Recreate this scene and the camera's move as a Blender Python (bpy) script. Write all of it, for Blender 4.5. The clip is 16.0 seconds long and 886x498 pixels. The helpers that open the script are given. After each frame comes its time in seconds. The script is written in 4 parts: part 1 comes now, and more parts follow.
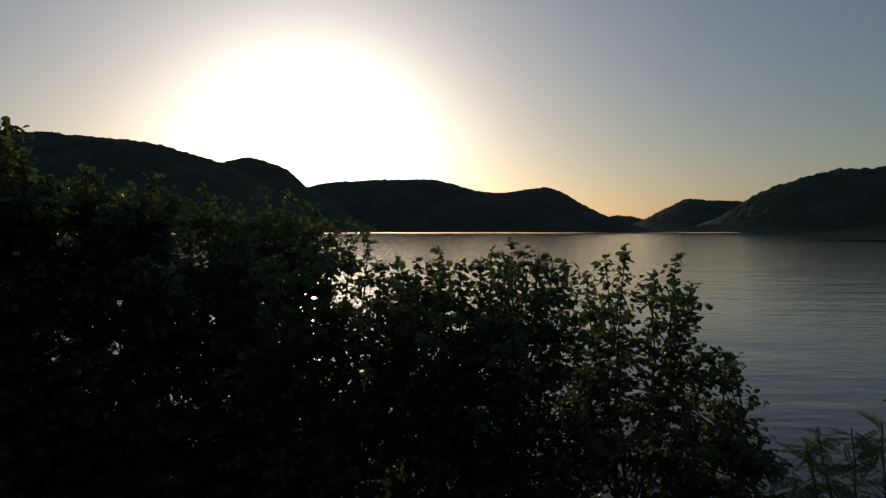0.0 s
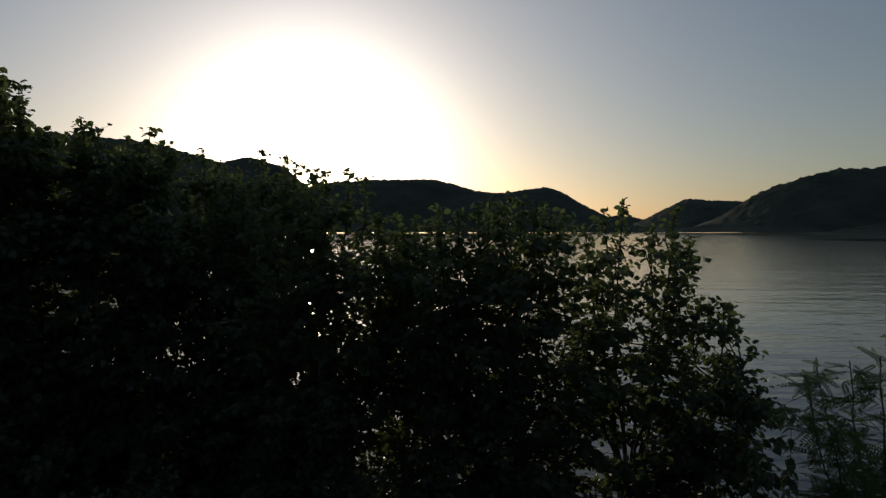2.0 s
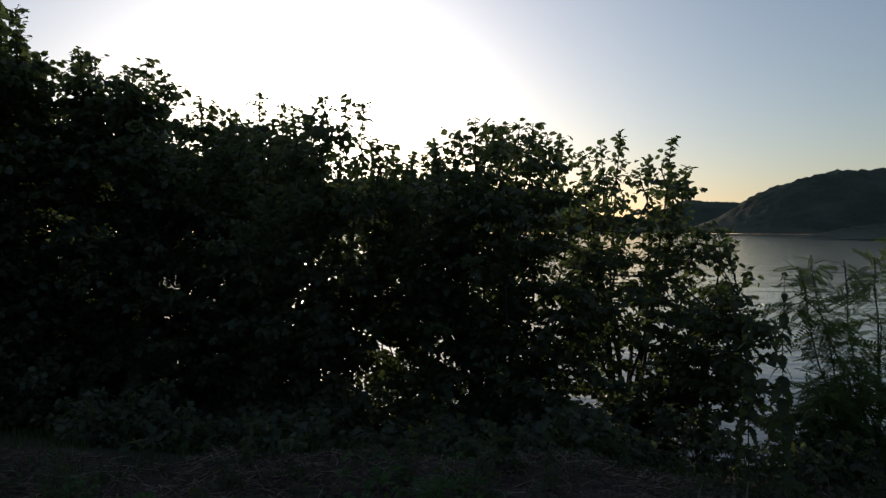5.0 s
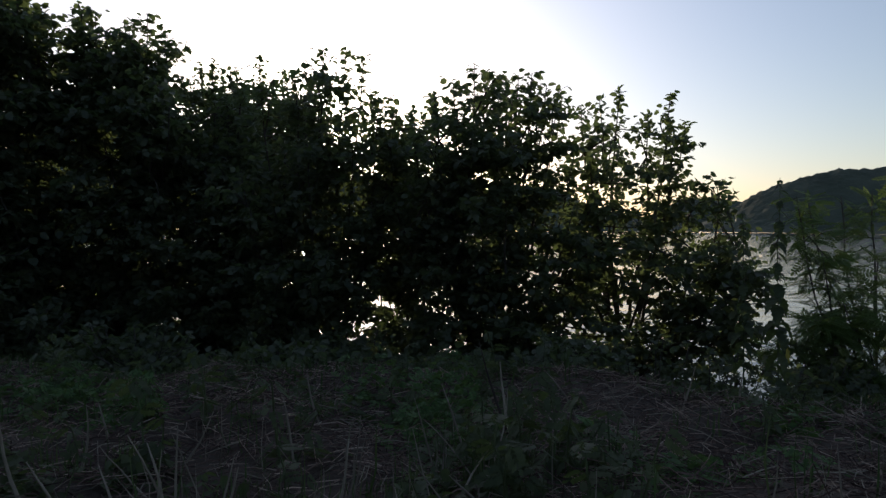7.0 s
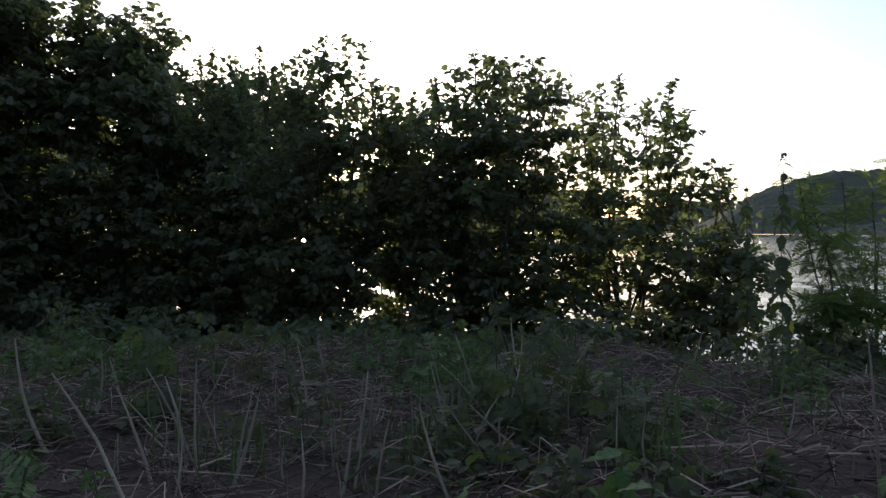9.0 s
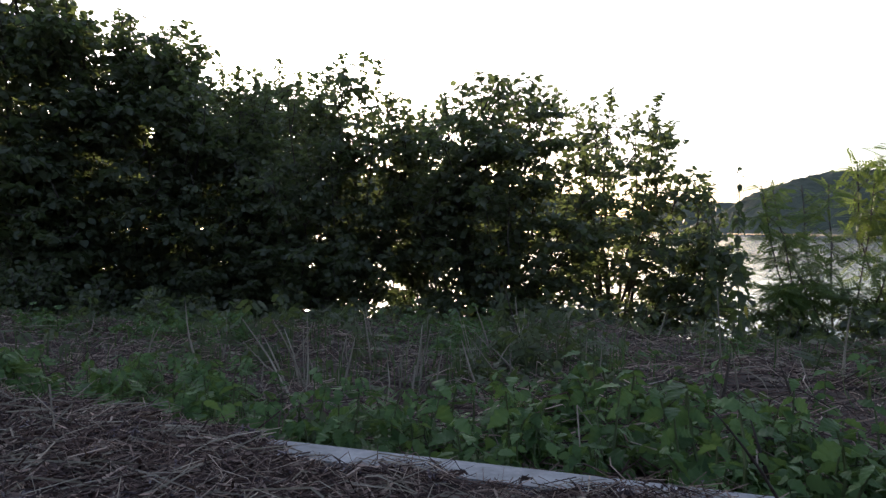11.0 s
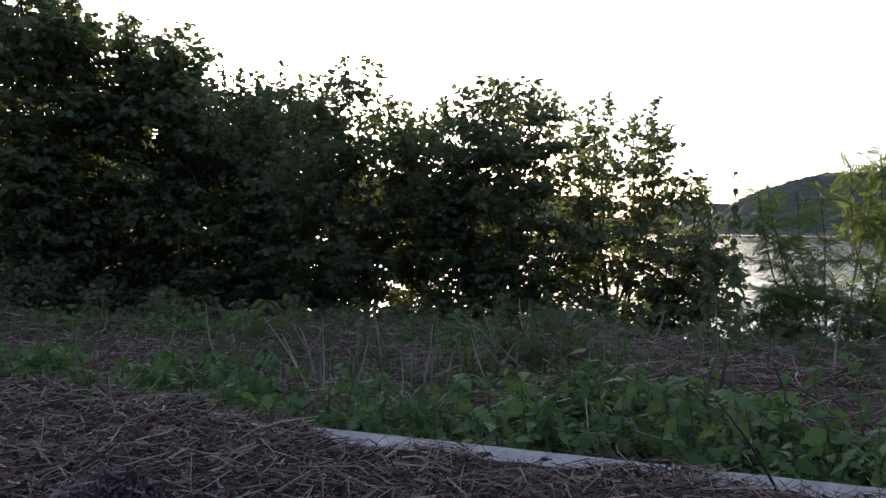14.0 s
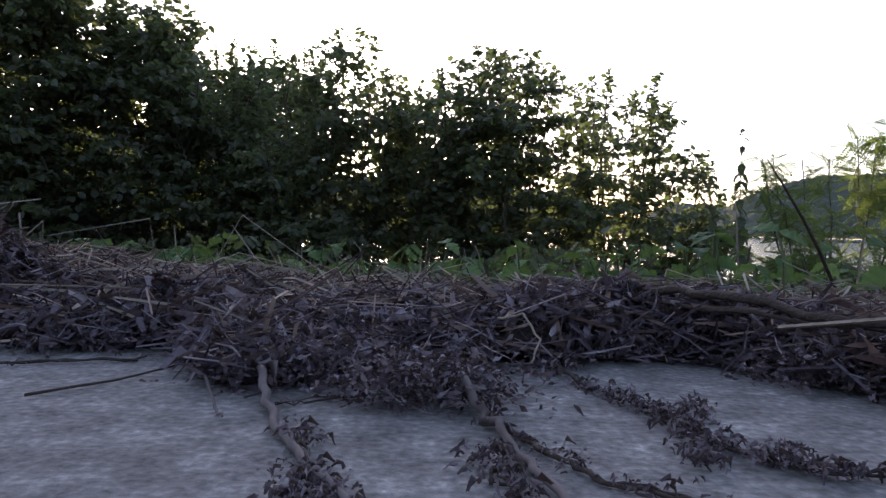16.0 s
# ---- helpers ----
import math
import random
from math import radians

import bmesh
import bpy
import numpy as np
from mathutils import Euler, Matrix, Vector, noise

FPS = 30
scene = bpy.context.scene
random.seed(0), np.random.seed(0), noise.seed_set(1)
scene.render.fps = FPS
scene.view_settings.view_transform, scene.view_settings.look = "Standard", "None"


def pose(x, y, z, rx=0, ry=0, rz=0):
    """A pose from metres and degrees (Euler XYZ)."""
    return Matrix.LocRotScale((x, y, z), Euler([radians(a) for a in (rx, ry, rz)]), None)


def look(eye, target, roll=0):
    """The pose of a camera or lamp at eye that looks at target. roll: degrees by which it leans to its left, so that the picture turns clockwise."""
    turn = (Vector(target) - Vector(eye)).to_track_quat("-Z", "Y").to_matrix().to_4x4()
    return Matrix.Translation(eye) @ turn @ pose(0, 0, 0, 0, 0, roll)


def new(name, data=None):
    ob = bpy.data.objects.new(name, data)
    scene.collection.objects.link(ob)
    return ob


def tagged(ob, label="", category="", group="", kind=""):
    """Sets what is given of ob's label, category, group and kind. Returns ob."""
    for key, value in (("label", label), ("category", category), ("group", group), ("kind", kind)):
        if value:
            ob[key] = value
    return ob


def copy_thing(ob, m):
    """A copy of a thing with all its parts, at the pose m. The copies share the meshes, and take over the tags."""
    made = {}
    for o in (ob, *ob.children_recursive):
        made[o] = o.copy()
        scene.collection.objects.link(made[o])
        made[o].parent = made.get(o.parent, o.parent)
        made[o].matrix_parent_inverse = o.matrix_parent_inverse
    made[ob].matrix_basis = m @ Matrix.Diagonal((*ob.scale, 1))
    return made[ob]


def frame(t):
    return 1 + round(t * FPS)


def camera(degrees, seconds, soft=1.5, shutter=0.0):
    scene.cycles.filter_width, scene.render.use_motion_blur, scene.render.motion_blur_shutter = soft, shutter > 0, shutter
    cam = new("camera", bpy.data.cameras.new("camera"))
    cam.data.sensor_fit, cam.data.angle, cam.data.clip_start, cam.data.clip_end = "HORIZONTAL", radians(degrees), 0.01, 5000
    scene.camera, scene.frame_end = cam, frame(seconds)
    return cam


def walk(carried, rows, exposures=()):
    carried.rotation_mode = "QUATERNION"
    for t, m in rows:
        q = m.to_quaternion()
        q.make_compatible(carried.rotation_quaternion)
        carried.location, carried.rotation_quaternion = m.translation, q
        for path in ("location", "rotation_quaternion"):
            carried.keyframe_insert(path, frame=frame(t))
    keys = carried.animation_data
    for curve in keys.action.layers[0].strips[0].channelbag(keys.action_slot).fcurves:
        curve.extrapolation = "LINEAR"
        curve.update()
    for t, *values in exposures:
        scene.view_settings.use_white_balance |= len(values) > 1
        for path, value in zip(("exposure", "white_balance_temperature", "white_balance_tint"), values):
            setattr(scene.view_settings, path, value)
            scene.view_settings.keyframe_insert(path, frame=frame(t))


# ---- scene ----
cam = camera(66.0, 16.0, soft=1.4)
PATH = [
    (0, (0.129, 0.95, 2.376), (0.13, 2.949, 2.323), 0.0),
    (0.5, (0.079, 0.958, 2.227), (0.093, 2.957, 2.176), 0.2),
    (1, (0.132, 0.928, 2.108), (0.133, 2.928, 2.056), 0.0),
    (1.5, (0.166, 0.927, 1.977), (0.157, 2.926, 1.921), 0.1),
    (2, (0.151, 0.95, 1.834), (0.152, 2.949, 1.782), -0.0),
    (2.5, (0.18, 0.982, 1.698), (0.178, 2.981, 1.646), 0.0),
    (3, (0.17, 0.978, 1.552), (0.171, 2.978, 1.501), 0.1),
    (3.5, (0.188, 0.964, 1.428), (0.188, 2.963, 1.375), 0.2),
    (4, (0.163, 0.949, 1.288), (0.169, 2.949, 1.237), 0.2),
    (6.5, (0.186, 0.888, 0.619), (0.192, 2.887, 0.568), 0.3),
    (7, (0.193, 0.885, 0.507), (0.197, 2.884, 0.451), 0.4),
    (7.5, (0.16, 0.896, 0.479), (0.171, 2.895, 0.425), 0.5),
    (8, (0.131, 0.898, 0.358), (0.146, 2.897, 0.309), 0.3),
    (8.5, (0.133, 0.918, 0.33), (0.147, 2.918, 0.28), 0.3),
    (9, (0.14, 0.876, 0.343), (0.156, 2.875, 0.292), 0.4),
    (11.5, (-0.009, 0.0, 0.352), (0.011, 1.999, 0.297), 0.6),
    (12, (-0.025, 0.1, 0.361), (-0.003, 2.099, 0.307), 0.6),
    (12.5, (-0.024, 0.089, 0.374), (0.001, 2.088, 0.32), 0.7),
    (13, (-0.017, 0.049, 0.388), (0.009, 2.048, 0.334), 0.7),
    (13.5, (-0.01, -0.107, 0.392), (0.018, 1.893, 0.337), 0.8),
    (14, (-0.027, -0.034, 0.359), (0.004, 1.965, 0.305), 0.8),
    (14.5, (-0.057, 0.067, 0.247), (-0.023, 2.066, 0.193), 0.9),
    (15, (-0.052, 0.108, 0.144), (-0.014, 2.107, 0.091), 1.0),
    (15.5, (-0.029, 0.143, 0.077), (0.011, 2.141, 0.024), 1.0),
    (16, (0.005, 0.163, 0.079), (0.044, 2.162, 0.026), 1.1),
]
EXPOSURES = [(0, -1.0, 5900, 12), (1.5, -0.93, 5900, 12), (2.5, -0.75, 5800, 12), (3.5, -0.5, 5700, 11), (4.2, -0.3, 5700, 12), (6.3, 0.3, 5700, 16), (7.0, 0.48, 5700, 18), (8.0, 0.98, 5800, 21), (8.5, 1.22, 5850, 22), (9.0, 1.50, 5900, 24), (11.3, 2.03, 6000, 25),
             (14.5, 2.0, 6000, 28), (15.0, 2.0, 5980, 29), (16.0, 2.2, 5950, 32)]
walk(cam, [(t, look(eye, target, roll)) for t, eye, target, roll in PATH], EXPOSURES)

# ---------------------------------------------------------------- sky, sun
SUN_AZ, SUN_EL = -10.9, 4.4           # degrees right of +y, above the horizon
sun_dir = Vector((math.sin(radians(SUN_AZ)) * math.cos(radians(SUN_EL)),
                  math.cos(radians(SUN_AZ)) * math.cos(radians(SUN_EL)),
                  math.sin(radians(SUN_EL))))

world = bpy.data.worlds.new("sunset_sky")
scene.world = world
world.use_nodes = True
wt = world.node_tree
wn, wl = wt.nodes, wt.links
bg = wn["Background"]
sky = wn.new("ShaderNodeTexSky")
sky.sky_type = "NISHITA"
sky.sun_disc = False
sky.sun_elevation = radians(SUN_EL)
sky.sun_rotation = radians(SUN_AZ)
sky.altitude = 200
sky.air_density, sky.dust_density, sky.ozone_density = 1.0, 1.0, 1.3
# the aureole: hazy air scatters the low sun forwards
tc = wn.new("ShaderNodeTexCoord")
nrm = wn.new("ShaderNodeVectorMath"); nrm.operation = "NORMALIZE"
dot = wn.new("ShaderNodeVectorMath"); dot.operation = "DOT_PRODUCT"
dot.inputs[1].default_value = sun_dir
wl.new(tc.outputs["Generated"], nrm.inputs[0])
wl.new(nrm.outputs[0], dot.inputs[0])


def wmath(op, a, b=None):
    n = wn.new("ShaderNodeMath")
    n.operation = op
    for i, v in enumerate((a, b)):
        if v is None:
            continue
        if isinstance(v, (int, float)):
            n.inputs[i].default_value = v
        else:
            wl.new(v, n.inputs[i])
    return n.outputs[0]


ang = wmath("ARCCOSINE", wmath("MINIMUM", dot.outputs["Value"], 0.999999))
NEAR_GLOW, NEAR_WIDTH, FAR_GLOW, FAR_WIDTH = 2.8, 0.155, 0.49, 0.55
MID_GLOW, MID_WIDTH = 0.55, 0.32
near = wmath("MULTIPLY", wmath("EXPONENT", wmath("MULTIPLY", wmath("POWER", wmath("DIVIDE", ang, NEAR_WIDTH), 2.0), -1.0)), NEAR_GLOW)
far = wmath("MULTIPLY", wmath("EXPONENT", wmath("MULTIPLY", wmath("DIVIDE", ang, FAR_WIDTH), -1.0)), FAR_GLOW)

mid = wmath("MULTIPLY", wmath("EXPONENT", wmath("MULTIPLY", wmath("POWER", wmath("DIVIDE", ang, MID_WIDTH), 2.0), -1.0)), MID_GLOW)


def wtint(value, colour):
    n = wn.new("ShaderNodeVectorMath")
    n.operation = "SCALE"
    n.inputs[0].default_value = colour
    wl.new(value, n.inputs["Scale"])
    return n.outputs[0]


def wadd(a, b):
    n = wn.new("ShaderNodeVectorMath")
    n.operation = "ADD"
    wl.new(a, n.inputs[0]); wl.new(b, n.inputs[1])
    return n.outputs[0]


# the sun itself, low over the notch between the hills
disc = wmath("MULTIPLY", wmath("LESS_THAN", ang, radians(0.30)), 30.0)

SKY_STRENGTH = 0.108
scaled = wn.new("ShaderNodeVectorMath"); scaled.operation = "SCALE"
scaled.inputs["Scale"].default_value = SKY_STRENGTH
wl.new(sky.outputs[0], scaled.inputs[0])
total = wadd(scaled.outputs[0], wadd(wadd(wtint(near, (1.0, 0.93, 0.80)), wtint(disc, (1.0, 0.9, 0.7))), wadd(wtint(mid, (1.0, 0.86, 0.66)), wtint(far, (0.93, 0.96, 1.06)))))
wl.new(total, bg.inputs["Color"])
bg.inputs["Strength"].default_value = 1.0

sun = new("sun", bpy.data.lights.new("sun", "SUN"))
sun.data.energy, sun.data.angle, sun.data.color = 1.7, radians(0.6), (1.0, 0.78, 0.5)
sun.matrix_world = look((0, 0, 40), Vector((0, 0, 40)) - sun_dir)


# ---------------------------------------------------------------- materials
def material(name, ramp, scale=8.0, detail=6.0, rough=0.8, bump=0.3, bump_scale=None, island=0.0, thin=0.0,
             thin_colour=(0.2, 0.3, 0.03), stretch=(1, 1, 1), spec=0.3, fine=0.25, contrast=2.0, bump_m=0.01):
    """Two noises (stains and grain) over a ramp, relief from the grain; island: how much each loose piece differs."""
    m = bpy.data.materials.new(name)
    m.use_nodes = True
    nt = m.node_tree
    n, l = nt.nodes, nt.links
    p = n["Principled BSDF"]
    p.inputs["Roughness"].default_value = rough
    p.inputs["Specular IOR Level"].default_value = spec
    geo = n.new("ShaderNodeNewGeometry")
    mp = n.new("ShaderNodeMapping")
    mp.inputs["Scale"].default_value = stretch
    l.new(geo.outputs["Position"], mp.inputs[0])
    big = n.new("ShaderNodeTexNoise")
    big.inputs["Scale"].default_value, big.inputs["Detail"].default_value = scale, detail
    small = n.new("ShaderNodeTexNoise")
    small.inputs["Scale"].default_value, small.inputs["Detail"].default_value = bump_scale or scale * 9, 4.0
    l.new(mp.outputs[0], big.inputs["Vector"])
    l.new(mp.outputs[0], small.inputs["Vector"])

    def mth(op, a, b):
        q = n.new("ShaderNodeMath")
        q.operation = op
        for i, v in enumerate((a, b)):
            if isinstance(v, (int, float)):
                q.inputs[i].default_value = v
            else:
                l.new(v, q.inputs[i])
        return q.outputs[0]

    f = mth("ADD", mth("MULTIPLY", big.outputs[0], 1.0 - fine), mth("MULTIPLY", small.outputs[0], fine))
    f = mth("ADD", mth("MULTIPLY", mth("SUBTRACT", f, 0.5), contrast), 0.5)
    if island:
        oi = n.new("ShaderNodeObjectInfo")
        r = mth("FRACT", mth("ADD", geo.outputs["Random Per Island"], oi.outputs["Random"]), 0.0)
        f = mth("ADD", mth("MULTIPLY", f, 1.0 - island), mth("MULTIPLY", r, island))
    cr = n.new("ShaderNodeValToRGB")
    e = cr.color_ramp.elements
    while len(e) < len(ramp):
        e.new(0.5)
    for k, (pos, col) in enumerate(ramp):
        e[k].position, e[k].color = pos, (*col, 1)
    l.new(f, cr.inputs[0])
    colour = cr.outputs[0]
    l.new(colour, p.inputs["Base Color"])
    if bump:
        b = n.new("ShaderNodeBump")
        b.inputs["Strength"].default_value, b.inputs["Distance"].default_value = bump, bump_m
        l.new(small.outputs[0], b.inputs["Height"])
        l.new(b.outputs[0], p.inputs["Normal"])
    if thin:
        tr = n.new("ShaderNodeBsdfTranslucent")
        mixc = n.new("ShaderNodeMix")
        mixc.data_type = "RGBA"
        mixc.inputs["Factor"].default_value = 0.65
        l.new(colour, mixc.inputs["A"])
        mixc.inputs["B"].default_value = (*thin_colour, 1)
        l.new(mixc.outputs["Result"], tr.inputs["Color"])
        ms = n.new("ShaderNodeMixShader")
        ms.inputs[0].default_value = thin
        l.new(p.outputs[0], ms.inputs[1]); l.new(tr.outputs[0], ms.inputs[2])
        l.new(ms.outputs[0], n["Material Output"].inputs["Surface"])
    return m


M_LEAF = material("broad_leaf", [(0.0, (0.062, 0.070, 0.044)), (0.55, (0.116, 0.126, 0.080)), (1.0, (0.18, 0.182, 0.108))],
                  scale=3, rough=0.45, bump=0.15, island=0.6, thin=0.5, thin_colour=(0.18, 0.26, 0.06), spec=0.45)
M_ROBINIA = material("pinnate_leaf", [(0.0, (0.06, 0.095, 0.03)), (0.6, (0.11, 0.16, 0.045)), (1.0, (0.18, 0.22, 0.065))],
                     scale=3, rough=0.5, bump=0.1, island=0.5, thin=0.45, thin_colour=(0.22, 0.31, 0.06))
M_WEED = material("weed_leaf", [(0.0, (0.024, 0.050, 0.016)), (0.5, (0.074, 0.140, 0.042)), (1.0, (0.18, 0.27, 0.085))],
                  scale=14, rough=0.6, bump=0.4, bump_scale=160, island=0.55, thin=0.38, thin_colour=(0.14, 0.21, 0.045), bump_m=0.002)
M_NETTLE = material("nettle_leaf", [(0.0, (0.038, 0.050, 0.026)), (0.6, (0.070, 0.084, 0.042)), (1.0, (0.12, 0.132, 0.066))],
                    scale=20, rough=0.6, bump=0.4, bump_scale=180, island=0.5, thin=0.4, thin_colour=(0.16, 0.22, 0.05), bump_m=0.002)
M_YELLOWED = material("yellowed_leaf", [(0.0, (0.25, 0.22, 0.04)), (1.0, (0.42, 0.35, 0.08))], scale=20, island=0.3, thin=0.45,
                      thin_colour=(0.6, 0.5, 0.1))
M_GRASS = material("grass_blade", [(0.0, (0.035, 0.07, 0.02)), (0.6, (0.07, 0.12, 0.035)), (1.0, (0.16, 0.17, 0.07))],
                   scale=5, rough=0.6, bump=0.0, island=0.7, thin=0.3, thin_colour=(0.09, 0.13, 0.03))
M_STEM = material("green_stem", [(0.0, (0.05, 0.08, 0.025)), (1.0, (0.11, 0.12, 0.05))], scale=15, rough=0.6, island=0.4)
M_FLOWER = material("nettle_flower", [(0.0, (0.10, 0.09, 0.07)), (1.0, (0.2, 0.18, 0.14))], scale=60, rough=0.9, island=0.5)
M_BARK = material("bark", [(0.0, (0.04, 0.035, 0.028)), (0.5, (0.085, 0.072, 0.058)), (1.0, (0.15, 0.13, 0.105))], scale=12, rough=0.9,
                  bump=0.8, bump_scale=60, stretch=(1, 1, 0.25))
M_STRAW = material("dry_straw", [(0.0, (0.018, 0.010, 0.009)), (0.45, (0.082, 0.045, 0.036)), (0.73, (0.225, 0.146, 0.112)), (1.0, (0.68, 0.51, 0.39))],
                   scale=6, rough=0.75, bump=0.2, island=0.75)
M_STUB = material("cut_stalk", [(0.0, (0.11, 0.086, 0.064)), (0.6, (0.27, 0.22, 0.165)), (1.0, (0.52, 0.44, 0.34))], scale=20, rough=0.8,
                  bump=0.4, island=0.4, stretch=(1, 1, 0.2))
M_TWIG = material("dark_stick", [(0.0, (0.03, 0.022, 0.018)), (1.0, (0.09, 0.065, 0.05))], scale=25, rough=0.85, bump=0.5, island=0.4)
M_DRY = material("dry_weed_stem", [(0.0, (0.045, 0.036, 0.034)), (0.5, (0.12, 0.098, 0.092)), (1.0, (0.24, 0.20, 0.185))], scale=60, rough=0.85, bump=0.6, bump_scale=300,
                 stretch=(1, 0.3, 1), bump_m=0.001)
M_LITTER = material("dry_leaf_litter", [(0.0, (0.018, 0.013, 0.017)), (0.42, (0.086, 0.064, 0.076)), (0.75, (0.24, 0.192, 0.208)), (1.0, (0.54, 0.47, 0.47))], scale=60,
                    rough=0.85, bump=0.4, island=0.7, thin=0.15, thin_colour=(0.2, 0.14, 0.08))
M_EARTH = material("earth", [(0.0, (0.032, 0.022, 0.017)), (0.5, (0.070, 0.050, 0.038)), (1.0, (0.13, 0.098, 0.074))], scale=3, rough=0.95,
                   bump=0.9, bump_scale=40, bump_m=0.02)
# base colour darkened: the shade deep between loose straws is put into it
M_HAYBED_SHADED = material("shaded_matted_hay", [(0.0, (0.016, 0.010, 0.009)), (0.5, (0.044, 0.028, 0.024)), (1.0, (0.11, 0.072, 0.058))], scale=9, rough=0.95,
                    bump=1.0, bump_scale=110, bump_m=0.012, fine=0.5)
M_CONCRETE = material("weathered_concrete", [(0.0, (0.060, 0.056, 0.051)), (0.36, (0.150, 0.140, 0.129)), (0.62, (0.222, 0.210, 0.194)), (0.85, (0.34, 0.325, 0.300)), (1.0, (0.58, 0.56, 0.52))],
                      scale=42, detail=9, rough=0.92, bump=0.7, bump_scale=230, fine=0.50, bump_m=0.004, contrast=2.5)
M_KERB = material("pale_kerb_concrete", [(0.0, (0.13, 0.125, 0.12)), (0.45, (0.25, 0.245, 0.235)), (1.0, (0.40, 0.39, 0.375))], scale=22, rough=0.9,
                  bump=0.4, bump_scale=150, bump_m=0.002)
# woodland green, lifted in colour to stand in for haze over the lake
M_HAZED_FOREST = material("hazed_forest", [(0.0, (0.046, 0.056, 0.040)), (0.5, (0.080, 0.092, 0.068)), (1.0, (0.118, 0.128, 0.095))], scale=0.02, rough=0.95,
                    bump=0.6, bump_scale=0.25, bump_m=2.0, spec=0.1)

# water: dark, glossy, with ripples at two scales lying along the shore
M_WATER = bpy.data.materials.new("lake_water")
M_WATER.use_nodes = True
n, l = M_WATER.node_tree.nodes, M_WATER.node_tree.links
p = n["Principled BSDF"]
p.inputs["Base Color"].default_value = (0.012, 0.018, 0.020, 1)
p.inputs["Roughness"].default_value = 0.10
p.inputs["IOR"].default_value = 1.333
geo = n.new("ShaderNodeNewGeometry")
prev = None
for sc, stretch, dist, strength in ((0.25, (0.35, 1.0, 1), 0.25, 0.35), (1.6, (0.4, 1.0, 1), 0.05, 0.5), (7.0, (0.5, 1.0, 1), 0.012, 0.5)):
    mp = n.new("ShaderNodeMapping")
    mp.inputs["Scale"].default_value = stretch
    mp.inputs["Rotation"].default_value = (0, 0, radians(8))
    tx = n.new("ShaderNodeTexNoise")
    tx.inputs["Scale"].default_value, tx.inputs["Detail"].default_value = sc, 3.0
    b = n.new("ShaderNodeBump")
    b.inputs["Distance"].default_value, b.inputs["Strength"].default_value = dist, strength
    l.new(geo.outputs["Position"], mp.inputs[0]); l.new(mp.outputs[0], tx.inputs["Vector"]); l.new(tx.outputs[0], b.inputs["Height"])
    if prev:
        l.new(prev, b.inputs["Normal"])
    prev = b.outputs[0]
l.new(prev, p.inputs["Normal"])


# ---------------------------------------------------------------- mesh helpers
def mesh_of(name, verts, faces, mat, smooth=False):
    """A mesh from arrays of vertices and faces."""
    me = bpy.data.meshes.new(name)
    me.from_pydata([tuple(v) for v in verts], [], [tuple(f) for f in faces])
    if smooth:
        me.polygons.foreach_set("use_smooth", [True] * len(me.polygons))
    me.materials.append(mat)
    me.update()
    return me


def put_part(name, me, parent, label="", kind=""):
    ob = new(name, me)
    ob.parent = parent
    return tagged(ob, label, kind=kind)


def empty(name, at, label, category, group="", kind=""):
    ob = new(name)
    ob.location = at
    ob.empty_display_size = 0.05
    return tagged(ob, label, category, group, kind)


def scatter(name, template, mats, mat, smooth=False):
    """One mesh that holds the template (vertices, faces) at each of the N poses (N, 3, 4)."""
    tv, tf = template
    tv = np.asarray(tv, float)
    N, k = len(mats), len(tv)
    v = np.einsum("nij,kj->nki", mats[:, :, :3], tv) + mats[:, None, :, 3]
    sizes = np.array([len(f) for f in tf])
    flat = np.concatenate([np.asarray(f) for f in tf])
    loops = (flat[None, :] + (np.arange(N) * k)[:, None]).ravel()
    tot = np.tile(sizes, N)
    me = bpy.data.meshes.new(name)
    me.vertices.add(N * k)
    me.vertices.foreach_set("co", v.ravel())
    me.loops.add(len(loops))
    me.loops.foreach_set("vertex_index", loops.astype(np.int32))
    me.polygons.add(len(tot))
    me.polygons.foreach_set("loop_start", (np.cumsum(tot) - tot).astype(np.int32))
    me.update(calc_edges=True)
    me.validate()
    if smooth:
        me.polygons.foreach_set("use_smooth", [True] * len(me.polygons))
    me.materials.append(mat)
    return me


def unit(a):
    return a / np.maximum(np.linalg.norm(a, axis=-1, keepdims=True), 1e-9)


def poses(place, along, up, size):
    """Poses (N, 3, 4): local y along, local z towards up, scaled by size (N,) or (N, 3)."""
    y = unit(along)
    x = unit(np.cross(y, up))
    z = np.cross(x, y)
    size = np.asarray(size, float)
    if size.ndim == 1:
        size = np.repeat(size[:, None], 3, 1)
    r = np.stack([x * size[:, :1], y * size[:, 1:2], z * size[:, 2:3]], axis=2)
    return np.concatenate([r, place[:, :, None]], axis=2)


def as_matrix(m34):
    return Matrix([list(r) for r in m34] + [[0, 0, 0, 1]])


